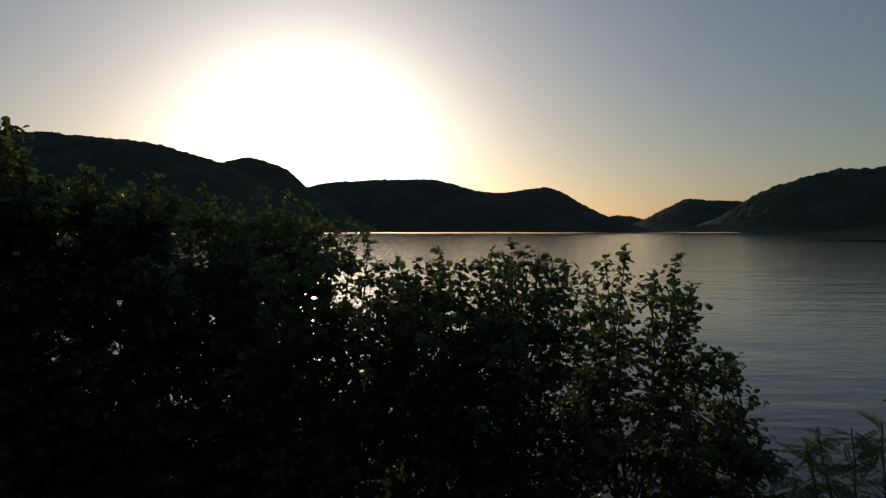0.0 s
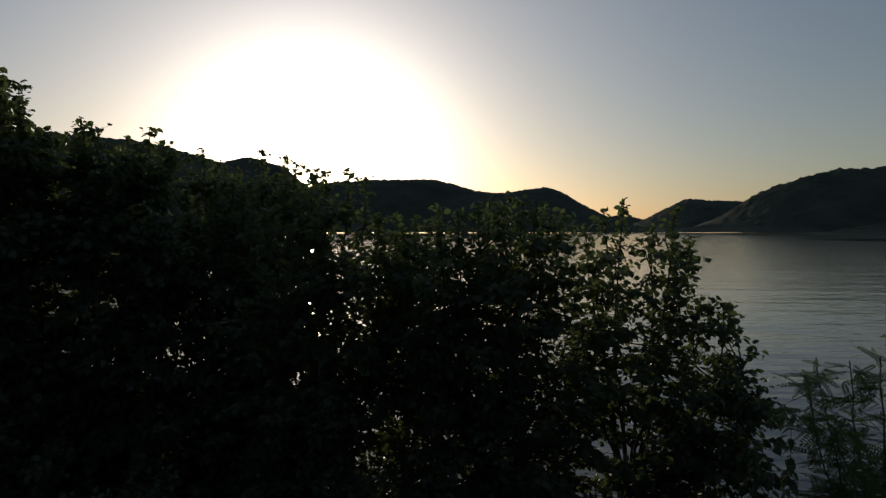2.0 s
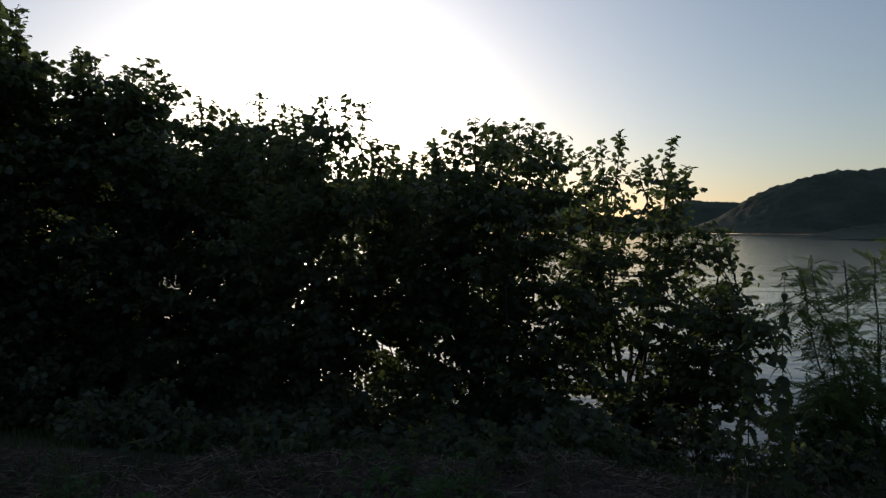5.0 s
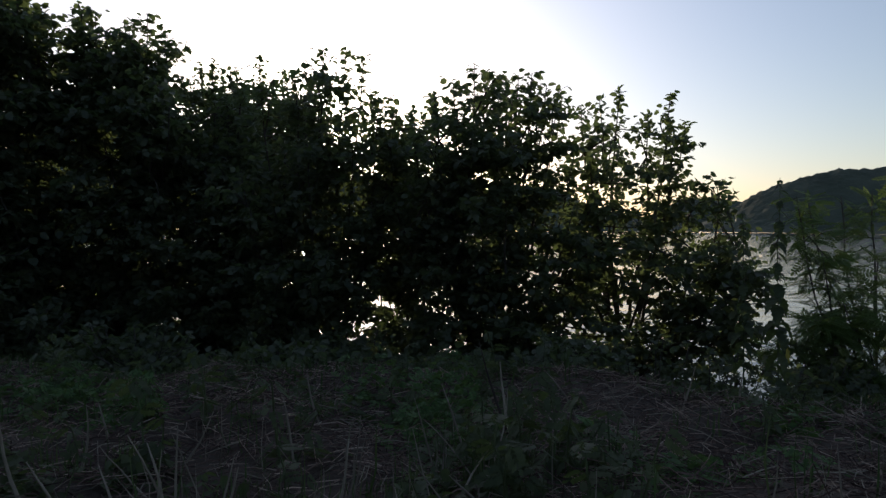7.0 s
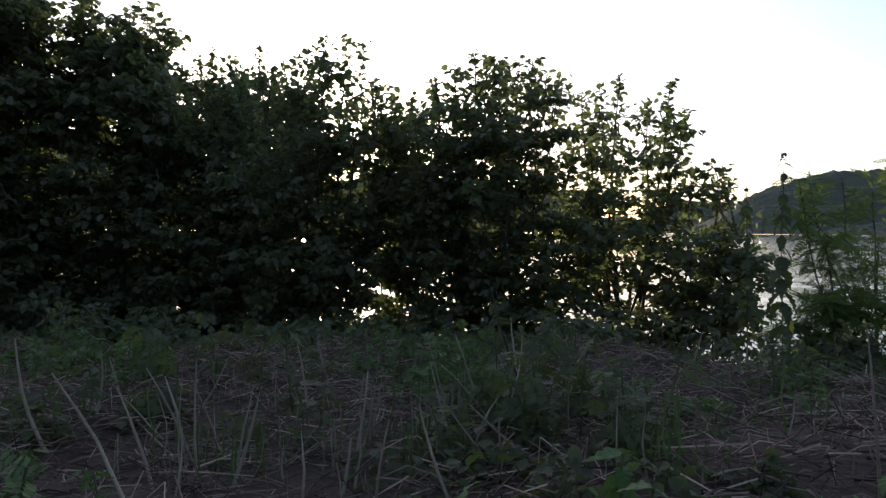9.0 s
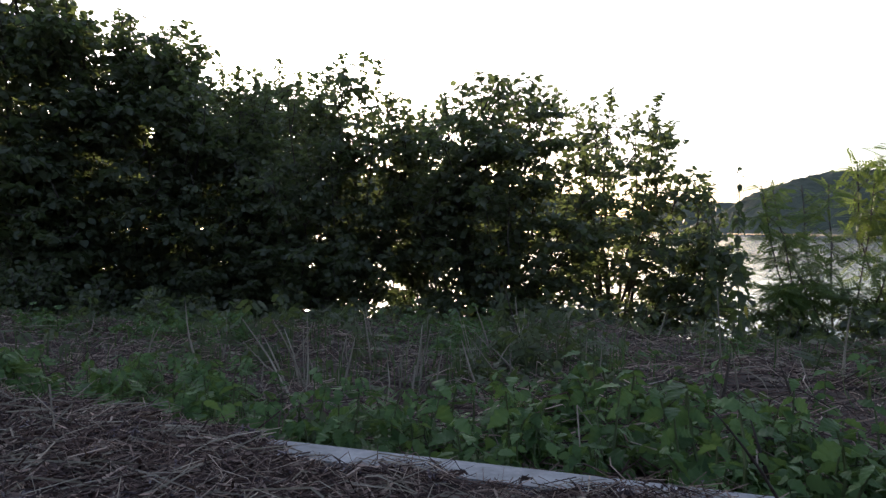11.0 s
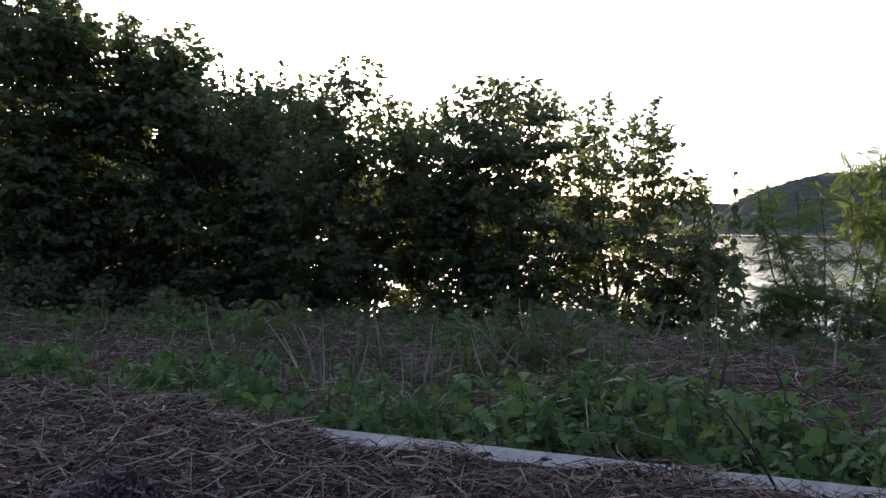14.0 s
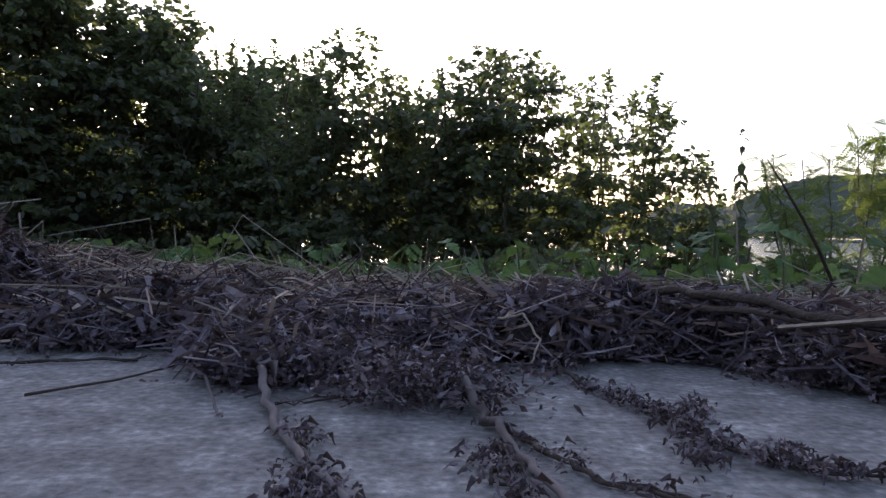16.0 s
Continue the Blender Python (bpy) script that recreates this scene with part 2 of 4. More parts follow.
def tube(points, radii, sides=6):
    """Vertices and faces of a round stem along the points, closed at its ends."""
    pts = np.asarray(points, float)
    d = unit(np.gradient(pts, axis=0))
    ref = np.array([0.31, 0.17, 0.9]) if abs(d[0][2]) < 0.8 else np.array([0.9, 0.2, 0.1])
    a = unit(np.cross(d, ref))
    b = np.cross(d, a)
    th = np.linspace(0, 2 * math.pi, sides, endpoint=False)
    ring = np.cos(th)[None, :, None] * a[:, None, :] + np.sin(th)[None, :, None] * b[:, None, :]
    v = (pts[:, None, :] + ring * np.asarray(radii, float)[:, None, None]).reshape(-1, 3)
    f = []
    for i in range(len(pts) - 1):
        for j in range(sides):
            k = (j + 1) % sides
            f.append((i * sides + j, i * sides + k, (i + 1) * sides + k, (i + 1) * sides + j))
    f.append(tuple(range(sides))[::-1])
    f.append(tuple((len(pts) - 1) * sides + j for j in range(sides)))
    return v, f


def join(pieces):
    vs, fs, o = [], [], 0
    for v, f in pieces:
        vs.append(np.asarray(v))
        fs += [tuple(i + o for i in q) for q in f]
        o += len(v)
    return np.concatenate(vs), fs


def curve(a, b, rng, bend=0.1, n=7, lift=0.0):
    """A slightly crooked line of n points from a to b."""
    a, b = np.asarray(a, float), np.asarray(b, float)
    t = np.linspace(0, 1, n)[:, None]
    L = np.linalg.norm(b - a)
    side = rng.normal(size=3) * bend * L
    kink = np.cumsum(rng.normal(size=(n, 3)) * bend * L * 0.12, axis=0)
    kink -= kink[-1] * t
    return a + (b - a) * t + np.sin(math.pi * t) * (side + np.array([0, 0, lift * L])) + kink * np.sin(math.pi * t)


def rising(a, b, rng, bend, n):
    """A limb that leaves a sideways and ends upright at b."""
    a, b = np.asarray(a, float), np.asarray(b, float)
    c = np.array([a[0] * 0.25 + b[0] * 0.75, a[1] * 0.25 + b[1] * 0.75, a[2] + 0.35 * (b[2] - a[2])])
    t = np.linspace(0, 1, n)[:, None]
    p = (1 - t) ** 2 * a + 2 * t * (1 - t) * c + t * t * b
    k = np.cumsum(rng.normal(size=(n, 3)) * bend * np.linalg.norm(b - a) * 0.25, axis=0)
    return p + (k - k[-1] * t) * np.sin(math.pi * t)


# leaf outlines: base at the origin, tip at y = 1, folded along the midrib and bent
BROAD = ([(0, 0, 0), (-0.37, 0.24, 0.07), (-0.33, 0.66, 0.03), (0, 0.97, -0.16), (0.33, 0.66, 0.03), (0.37, 0.24, 0.07)],
         [(0, 3, 2, 1), (0, 5, 4, 3)])



def toothed(width, teeth, droop, lobes=0.12):
    """A leaf with a toothed rim, a raised fold and a drooping tip."""
    v, f = [], []
    k = teeth * 2 + 1
    for i in range(k):
        t = i / (k - 1)
        v.append((0, t, -droop * t * t + 0.02))
    left, right = [], []
    for i in range(1, k - 1):
        t = i / (k - 1)
        w = width * math.sin(math.pi * t ** 0.72) * (1 - 0.25 * t) * (1 + (lobes if i % 2 else -lobes))
        z = -droop * t * t + 0.10 * w + (0.02 if i % 2 else -0.01)
        left.append(len(v)); v.append((-w, t + 0.03 * (i % 2), z))
        right.append(len(v)); v.append((w, t + 0.03 * (i % 2), z))
    for i in range(k - 1):
        for side, flip in ((left, False), (right, True)):
            ids = [i]
            if i > 0:
                ids.append(side[i - 1])
            if i < k - 2:
                ids.append(side[i])
            ids.append(i + 1)
            f.append(tuple(ids if flip else ids[::-1]))
    return v, f


NETTLE_LEAF = toothed(0.28, 5, 0.45)
WEED_LEAF = toothed(0.33, 4, 0.42, 0.16)
LOBED_LEAF = toothed(0.34, 3, 0.15, 0.38)


def frond(lobes=4):
    """A deeply cut leaf: pairs of toothed lobes along a midrib and one at the tip."""
    pcs = []
    for i in range(lobes + 1):
        y = 0.12 + 0.62 * i / lobes
        for side in ((-1, 1) if i < lobes else (0,)):
            n = 0.50 * (1 - 0.35 * y) if side else 0.36
            a = radians(52) * side
            d, w = np.array([math.sin(a), math.cos(a), -0.15]), np.array([math.cos(a), -math.sin(a), 0.0])
            o = np.array([0, y, 0.03 - 0.25 * y * y])
            q = [o, o + d * n * 0.35 - w * n * 0.13, o + d * n * 0.55 - w * n * 0.26, o + d * n * 0.72 - w * n * 0.12, o + d * n,
                 o + d * n * 0.72 + w * n * 0.12, o + d * n * 0.55 + w * n * 0.26, o + d * n * 0.35 + w * n * 0.13]
            pcs.append((q, [(0, 4, 3, 2, 1), (0, 7, 6, 5, 4)]))
    pcs.append(tube([(0, 0, 0), (0, 0.4, -0.012), (0, 0.78, -0.125)], [0.012, 0.010, 0.006], 3))
    return join(pcs)


FROND = frond()


def pinnate(pairs=9):
    """A feather leaf: a thin rib with pairs of oval leaflets and one at its tip."""
    pcs = [tube([(0, 0, 0), (0, 0.5, 0.03), (0, 0.96, -0.06)], [0.008, 0.006, 0.004], 3)]

    def leaflet(y, side, s):
        z = 0.03 * math.sin(math.pi * y) - 0.06 * y * y
        d = np.array([side, 0.35, -0.08]) if side else np.array([0, 1, -0.1])
        d = d / np.linalg.norm(d)
        w = np.array([-d[1], d[0], 0]) * 0.24 * s
        o = np.array([0, y, z])
        q = [o, o + d * s * 0.35 - w, o + d * s * 0.75 - w * 0.9, o + d * s, o + d * s * 0.75 + w * 0.9, o + d * s * 0.35 + w]
        return q, [(0, 1, 2, 3), (0, 3, 4, 5)]
    for i in range(pairs):
        y = 0.18 + 0.75 * i / (pairs - 1)
        s = 0.16 * (1 - 0.25 * abs(y - 0.5))
        for side in (-1, 1):
            pcs.append(leaflet(y, side, s))
    pcs.append(leaflet(0.96, 0, 0.19))
    return join(pcs)


PINNATE = pinnate()


# ---------------------------------------------------------------- the ground
LAKE_Z = -1.30


def ground_z(x, y):
    """Height of the ground: a mown strip beside the slab, then the bank down to the lake bed; an added rise behind."""
    x, y = np.asarray(x, float), np.asarray(y, float)
    s = y - 0.9 * np.clip((-x - 2.0) / 3.0, 0, 1)
    # the rise below s = -5 is unseen, added to block low skylight
    near = np.interp(s, [-4000, -300, -60, -25, -12, -5, 1.2, 2.0, 3.0, 4.0, 4.9, 6.0, 7.2, 8.5, 12, 40, 300, 5000],
                     [150, 40, 15, 6.0, 2.0, -0.1, -0.09, -0.15, -0.25, -0.30, -0.36, -0.66, -1.05, -1.45, -2.4, -5, -8, -8])
    w = np.exp(-((np.hypot(x, y) - 3) / 9.0) ** 2)
    bump = 0.042 * np.sin(2.3 * x + 1.1 * y) * np.sin(1.7 * y - 0.8 * x + 1.3) + 0.022 * np.sin(6.1 * x - 2.0 * y) * np.sin(5.3 * y + 0.4)
    dip = 0.17 * np.clip((x - 1.0) / 0.8, 0, 1) * np.clip((s - 3.7) / 1.1, 0, 1) * np.clip((9.0 - s) / 2.0, 0, 1)
    return near - dip + bump * w * np.clip((s - 1.0) / 0.6, 0, 1)


def spaced(lo, hi, n, power):
    t = np.linspace(-1, 1, n)
    v = np.sinh(power * t) / np.sinh(power)
    return np.where(v < 0, -v * lo, v * hi)


def build_ground():
    gx = spaced(-4200, 4200, 181, 8.6)
    gy = spaced(-4200, 4600, 221, 8.6) + 3.0
    X, Y = np.meshgrid(gx, gy)
    Z = ground_z(X, Y)
    v = np.stack([X, Y, Z], -1).reshape(-1, 3)
    nx, ny = len(gx), len(gy)
    i = np.arange(nx * ny).reshape(ny, nx)
    f = np.stack([i[:-1, :-1], i[:-1, 1:], i[1:, 1:], i[1:, :-1]], -1).reshape(-1, 4)
    ob = new("ground", mesh_of("ground", v, f, M_EARTH, True))
    tagged(ob, "brown earth bank sloping down to the lake, with an added unseen slope behind", "ground", kind="structure")


build_ground()

# the lake
lx, ly = spaced(-4300, 4300, 41, 6), np.concatenate([[5.5], 6 + 4400 * np.linspace(0.0005, 1, 40) ** 3])
LXX, LYY = np.meshgrid(lx, ly)
li = np.arange(LXX.size).reshape(LXX.shape)
lake = new("lake_water", mesh_of("lake_water", np.stack([LXX, LYY, np.full(LXX.shape, LAKE_Z)], -1).reshape(-1, 3),
           np.stack([li[:-1, :-1], li[:-1, 1:], li[1:, 1:], li[1:, :-1]], -1).reshape(-1, 4), M_WATER))
tagged(lake, "rippled grey lake water reflecting the evening sky", "lake", kind="structure")


# ---------------------------------------------------------------- wooded hills across the lake
def hill(name, knots, dist, depth, step, seed, label, crown=9.0, tall=5.5):
    """A wooded ridge: knots (x, height of the skyline) in metres at the distance of its crest; its foot lies depth metres nearer."""
    kx, kz = np.array(knots, float).T
    xs = np.arange(kx[0], kx[-1] + step, step)
    ridge = np.interp(xs, kx, kz)
    ker = np.hanning(7); ker /= ker.sum()
    ridge = np.convolve(np.pad(ridge, 3, mode="edge"), ker, "valid")
    ss = np.concatenate([np.linspace(0, 1, max(12, int(depth / step / 1.3))), [1.04, 1.12, 1.3, 1.7]])
    rows = []
    for s in ss:
        y = dist - depth * (1 - s)
        prof = (1 - (1 - min(s, 1)) ** 1.5) if s <= 1 else max(0.0, 1 - (s - 1) * 1.2)
        rows.append([(x, y, prof * h) for x, h in zip(xs, ridge)])
    v = np.array(rows)
    flat = v.reshape(-1, 3)
    for q in flat:
        w = noise.noise(Vector((q[0] * 0.006 + seed, q[1] * 0.006, 0))) * 0.10
        c = noise.voronoi(Vector((q[0] / crown, q[1] / crown, seed)))[0][0]
        q[2] = LAKE_Z - 2 + (q[2] + 3.3) * (1 + w * min(1, (dist - q[1]) / depth * 3)) + (max(0, 0.85 - c) - 0.4) * tall * min(1, q[2] / 8)
    ny, nx = v.shape[:2]
    i = np.arange(nx * ny).reshape(ny, nx)
    f = np.stack([i[:-1, :-1], i[:-1, 1:], i[1:, 1:], i[1:, :-1]], -1).reshape(-1, 4)
    tagged(new(name, mesh_of(name, flat, f, M_HAZED_FOREST, True)), label, "hill", "hills round the lake", "stuff")


def skyline(dist, *points):
    """Crest points given as bearing and rise, in thousandths of the distance."""
    return [(b * dist / 1000, 2.4 + r * dist / 1000) for b, r in points]


hill("wooded_hill", skyline(900, (-1100, 190), (-900, 165), (-760, 158), (-650, 150), (-616, 143), (-567, 143), (-500, 135), (-422, 128),
     (-376, 116), (-324, 100), (-290, 85), (-240, 55), (-190, 20), (-160, 0)), 900, 230, 4.0, 3, "long dark wooded hill across the lake in shade")
hill("wooded_hill", skyline(1150, (-380, 70), (-345, 93), (-324, 99), (-300, 105), (-281, 108), (-252, 100), (-227, 91), (-214, 79), (-202, 66), (-170, 50),
     (-140, 30), (-90, 0)), 1150, 200, 4.5, 9, "rounded wooded hill behind the long ridge")
hill("wooded_hill", skyline(1350, (-260, 20), (-222, 48), (-205, 61), (-188, 66), (-165, 70), (-150, 72), (-86, 75), (-12, 75), (13, 69), (46, 59), (80, 55), (108, 58),
     (150, 64), (171, 58), (196, 41), (229, 23), (254, 13), (275, 0)), 1350, 260, 4.5, 17, "dark wooded hill with a rounded end")
hill("wooded_hill", skyline(2600, (200, 6), (225, 17), (249, 23), (270, 22), (295, 16), (316, 12), (345, 0)), 2600, 300, 9.0, 23,
     "far low wooded hill at the end of the lake", crown=14, tall=9)
hill("wooded_hill", skyline(1500, (270, 0), (283, 10), (295, 17), (328, 34), (355, 47), (386, 45), (436, 43), (477, 38), (527, 26), (580, 10)), 1500, 260, 5.0, 31,
     "low wooded hill with a flat crest")
hill("wooded_hill", skyline(950, (357, 0), (390, 12), (419, 26), (444, 45), (469, 59), (510, 74), (543, 82), (585, 92), (601, 89), (643, 94), (760, 100), (925, 117),
     (1100, 120), (1300, 90)), 950, 190, 3.6, 41, "steep wooded hill rising from the lake shore")
hill("wooded_cape", skyline(270, (548, -9), (570, -3), (600, 4), (650, 10), (760, 16), (900, 22), (1200, 24)), 270, 30, 1.6, 47, "low dark wooded cape at the water's edge",
     crown=4.5, tall=4.0)


# ---------------------------------------------------------------- trees and shrubs
def shoots(rng, limbs, twig_step, twig_len, leaf_gap, leaf_size, start=0.25, droop=0.15):
    """Twigs along the limbs and the poses of the leaves on them."""
    O, E = [], []
    for pts in limbs:
        seg = np.linalg.norm(np.diff(pts, axis=0), axis=1)
        cum = np.concatenate([[0], np.cumsum(seg)])
        L = cum[-1]
        u = np.concatenate([np.arange(start, 1.0, twig_step / L), np.arange(0.62, 1.0, twig_step / L), np.arange(0.80, 1.0, twig_step / L)])
        d = u * L
        o = np.stack([np.interp(d, cum, pts[:, k]) for k in range(3)], 1)
        i = np.minimum(np.maximum(np.searchsorted(cum, d), 1), len(pts) - 1)
        axis = unit(pts[i] - pts[i - 1])
        a = rng.uniform(0, 2 * math.pi, len(u))
        out = np.stack([np.cos(a), np.sin(a), rng.uniform(-0.15, 0.35, len(u))], 1)
        tl = twig_len * (0.24 + 0.86 * (1 - u)) * rng.uniform(0.5, 1.35, len(u))
        e = o + unit(axis * 0.45 + out * 0.95) * tl[:, None]
        e[:, 2] -= droop * tl * rng.uniform(0, 1, len(u))
        O += [o, pts[-2:-1], (pts[-1:] * 0.3 + pts[-2:-1] * 0.7)]
        E += [e, pts[-1:], pts[-1:] + unit(pts[-1:] - pts[-2:-1]) * 0.03]
    O, E = np.concatenate(O), np.concatenate(E)
    L = np.linalg.norm(E - O, axis=1)
    nl = np.maximum(2, (L / leaf_gap).astype(int))
    w = np.repeat(np.arange(len(O)), nl)
    k = np.arange(len(w)) - np.repeat(np.cumsum(nl) - nl, nl)
    N = len(w)
    t = 0.1 + 0.9 * (k + rng.uniform(0, 0.6, N)) / nl[w]
    ax = unit(E - O)[w]
    side = unit(np.cross(ax, [0.1, 0.05, 1.0])) * np.where(k % 2, 1, -1)[:, None]
    P = O[w] + (E - O)[w] * t[:, None] + rng.normal(size=(N, 3)) * 0.012
    A = ax * rng.uniform(0.2, 0.9, (N, 1)) + side * rng.uniform(0.3, 1.0, (N, 1)) + rng.normal(size=(N, 3)) * 0.25
    A[:, 2] += rng.uniform(-0.8, 0.15, N)
    U = np.array([0, 0, 0.9]) + rng.normal(size=(N, 3)) * 0.42
    return list(zip(O, E)), poses(P, A, U, leaf_size * rng.triangular(0.4, 0.95, 1.3, N))


def tree(name, base, tips, fill, seed, label, category="tree", group="", template=BROAD, leaf_mat=M_LEAF, leaf_size=0.084, twig_step=0.12,
         twig_len=0.48, leaf_gap=0.034, radius=0.06, spread=0.4, low=0.05, singles=110, jitter=0.18, bare=0.3):
    """A many-stemmed tree: trunk, limbs to the leading tips, lesser limbs within, and a crown of single leaves."""
    rng = np.random.default_rng(seed)
    base = np.array([base[0], base[1], float(ground_z(base[0], base[1])) - 0.05])
    tips = np.array(tips, float)
    tips[:, 2] += np.where(tips[:, 2] > 1.6, 0.06, 0.0)
    top = empty(name, base, label, category, group)
    fork = base + (tips.mean(0) - base) * np.array([0.25, 0.25, 0.22])
    v, f = tube(curve(base, fork, rng, 0.05, 6), np.linspace(radius, radius * 0.75, 6), 9)
    put_part("trunk", mesh_of("trunk", v - base, f, M_BARK, True), top)
    limbs = []
    for tip in tips:
        o = base + (fork - base) * rng.uniform(0.45, 1.0)
        pts = rising(o, tip, rng, 0.06, 9)
        limbs.append(pts)
        v, f = tube(pts, np.linspace(radius * 0.45, 0.005, 9), 6)
        put_part("limb", mesh_of("limb", v - base, f, M_BARK, True), top)
    lesser = []
    for k in range(fill):
        i, j = rng.integers(len(tips), size=2)
        w = 1.0 - 0.45 * rng.uniform()
        tip = tips[i] * w + tips[j] * (1 - w)
        h = rng.uniform(0.74, 0.97) if rng.uniform() < 0.34 else rng.uniform(low, 0.85)
        z = base[2] + (tip[2] - base[2]) * h
        tip = np.array([tip[0] + np.clip(rng.normal(), -1.3, 1.3) * jitter, tip[1] + rng.normal() * spread, z])
        src = limbs[i]
        below = tip[2] - rng.uniform(-0.05, 0.4)
        o = src[int(np.clip(np.searchsorted(src[:, 2], below), 0, 7))]
        if np.hypot(*(tip - o)[:2]) > 1.1:
            o = src[int(min(7, max(0, h * 6 * rng.uniform(0.2, 0.9))))]
        lesser.append(curve(o, tip, rng, 0.10, 6, lift=0.05))
    v, f = join([tube(c, np.linspace(radius * 0.2, 0.003, 6), 3) for c in lesser])
    put_part("branchwork", mesh_of("branchwork", v - base, f, M_BARK), top, kind="stuff")
    t1, m1 = shoots(rng, limbs, twig_step, twig_len, leaf_gap, leaf_size, bare)
    t2, m2 = shoots(rng, lesser, twig_step, twig_len * 0.9, leaf_gap, leaf_size, bare - 0.1)
    v, f = join([tube([a, (a + b) / 2 + [0, 0, 0.01], b], [0.0035, 0.0028, 0.0015], 3) for a, b in t1[::2] + t2[::18]])
    put_part("twig_growth", mesh_of("twig_growth", v - base, f, M_BARK), top, kind="stuff")
    ms = np.concatenate([m1, m2])
    ms[:, :, 3] -= base
    order = rng.permutation(len(m1))[:singles]
    crown = put_part("crown", scatter("crown", template, np.delete(ms, order, axis=0), leaf_mat), top, kind="stuff")
    one = mesh_of("leaf", template[0], template[1], leaf_mat)
    for q in order:
        ob = put_part("leaf", one, crown)
        ob.matrix_basis = as_matrix(ms[q])
    return top


tree("tree", (-5.6, 9.6), [(-4.45, 8.4, 3.32), (-4.75, 8.5, 3.56), (-5.2, 8.6, 3.86), (-5.8, 9.0, 4.05), (-6.5, 9.0, 4.0), (-4.3, 8.6, 2.9), (-4.35, 8.3, 2.4),
     (-5.0, 8.0, 2.8), (-4.6, 7.9, 1.8), (-5.6, 7.8, 1.5), (-7.2, 9.0, 3.8), (-6.2, 8.2, 2.4), (-5.0, 8.8, 1.0), (-4.8, 9.0, 0.4), (-5.5, 8.8, 0.4), (-6.2, 9.0, 0.6), (-4.55, 8.6, 3.15), (-5.0, 9.0, 3.5), (-4.4, 8.2, 0.9), (-4.2, 8.3, 0.6), (-4.6, 8.3, 1.2), (-4.3, 8.4, 0.2)], 640, 11,
     "tall dark-leaved bank tree with dense foliage to the ground", group="trees on the bank", radius=0.09, leaf_size=0.108, leaf_gap=0.042)
tree("tree", (-3.9, 9.8), [(-4.15, 9.1, 3.12), (-3.95, 9.1, 2.98), (-3.36, 9.16, 3.02), (-3.6, 9.1, 2.85), (-4.3, 9.3, 2.8), (-3.2, 9.3, 2.7), (-3.15, 9.0, 2.45), (-3.8, 8.6, 2.3), (-3.0, 8.5, 1.9),
     (-4.4, 8.6, 2.4), (-3.4, 9.0, 1.2), (-4.2, 9.0, 1.0)], 560, 12, "dense green bank tree with upright leafy shoots", group="trees on the bank", radius=0.07, leaf_size=0.096, leaf_gap=0.040)
tree("tree", (-2.7, 11.4), [(-3.69, 11.9, 3.08), (-3.3, 11.8, 2.8), (-2.47, 10.85, 2.97), (-2.38, 11.9, 3.0), (-2.9, 11.2, 2.7), (-2.0, 11.0, 2.75), (-1.7, 10.8, 2.6),
     (-2.6, 10.0, 2.0), (-3.4, 10.2, 1.9), (-1.8, 10.0, 1.6)], 470, 13, "dark bank tree with thin upright shoots, set further back", group="trees on the bank", radius=0.07)
tree("tree", (-2.8, 10.2), [(-3.1, 9.6, 2.35), (-2.8, 9.8, 2.55), (-2.5, 9.6, 2.45), (-3.3, 9.4, 2.2), (-2.3, 9.4, 2.3), (-2.7, 9.0, 1.6), (-2.2, 9.0, 1.5), (-3.2, 8.8, 1.2),
     (-2.6, 8.6, 0.6), (-2.0, 9.2, 0.8), (-1.9, 9.1, 0.2), (-2.3, 8.8, 0.0), (-2.6, 8.8, -0.3), (-2.0, 8.9, -0.5), (-1.9, 9.0, 1.1), (-2.1, 9.2, 1.5)], 390, 17, "dense low bank tree filling the row", group="trees on the bank")
tree("tree", (-1.3, 9.2), [(-0.3, 8.3, 1.72), (-0.5, 8.2, 1.7), (-1.14, 8.5, 2.42), (-0.88, 8.5, 2.46), (-0.69, 8.5, 2.35), (-1.45, 8.5, 2.2), (-0.55, 8.5, 1.93), (-1.8, 8.4, 2.0), (-1.2, 8.0, 1.2),
     (-0.5, 8.2, 1.1), (-1.9, 8.0, 1.1), (-0.3, 8.4, 1.4), (-1.6, 8.4, 0.7), (-1.8, 8.6, 0.2), (-1.5, 8.3, -0.3), (-1.0, 8.3, 0.3), (-0.8, 8.2, -0.4), (-1.3, 8.2, 0.0), (-1.75, 8.4, -0.6), (-1.2, 8.6, 1.7), (-0.95, 8.6, 1.5), (-1.4, 8.4, 1.5), (-1.5, 8.6, 1.0), (-1.7, 8.8, 1.3)], 360, 14, "green bank tree with sunlit gaps between its shoots", group="trees on the bank", leaf_gap=0.040, bare=0.3)
tree("tree", (-0.3, 9.9), [(-0.45, 9.6, 1.95), (-0.2, 9.6, 1.95), (0.1, 9.5, 2.05), (-0.05, 9.5, 1.9), (-0.33, 9.5, 1.8), (-0.3, 9.2, 1.3), (-0.1, 9.0, 0.8), (-0.6, 9.0, 0.7), (0.1, 9.0, 0.3), (-0.4, 8.9, 0.1)], 170, 18,
     "thin young bank tree between two larger ones", group="trees on the bank", radius=0.04)
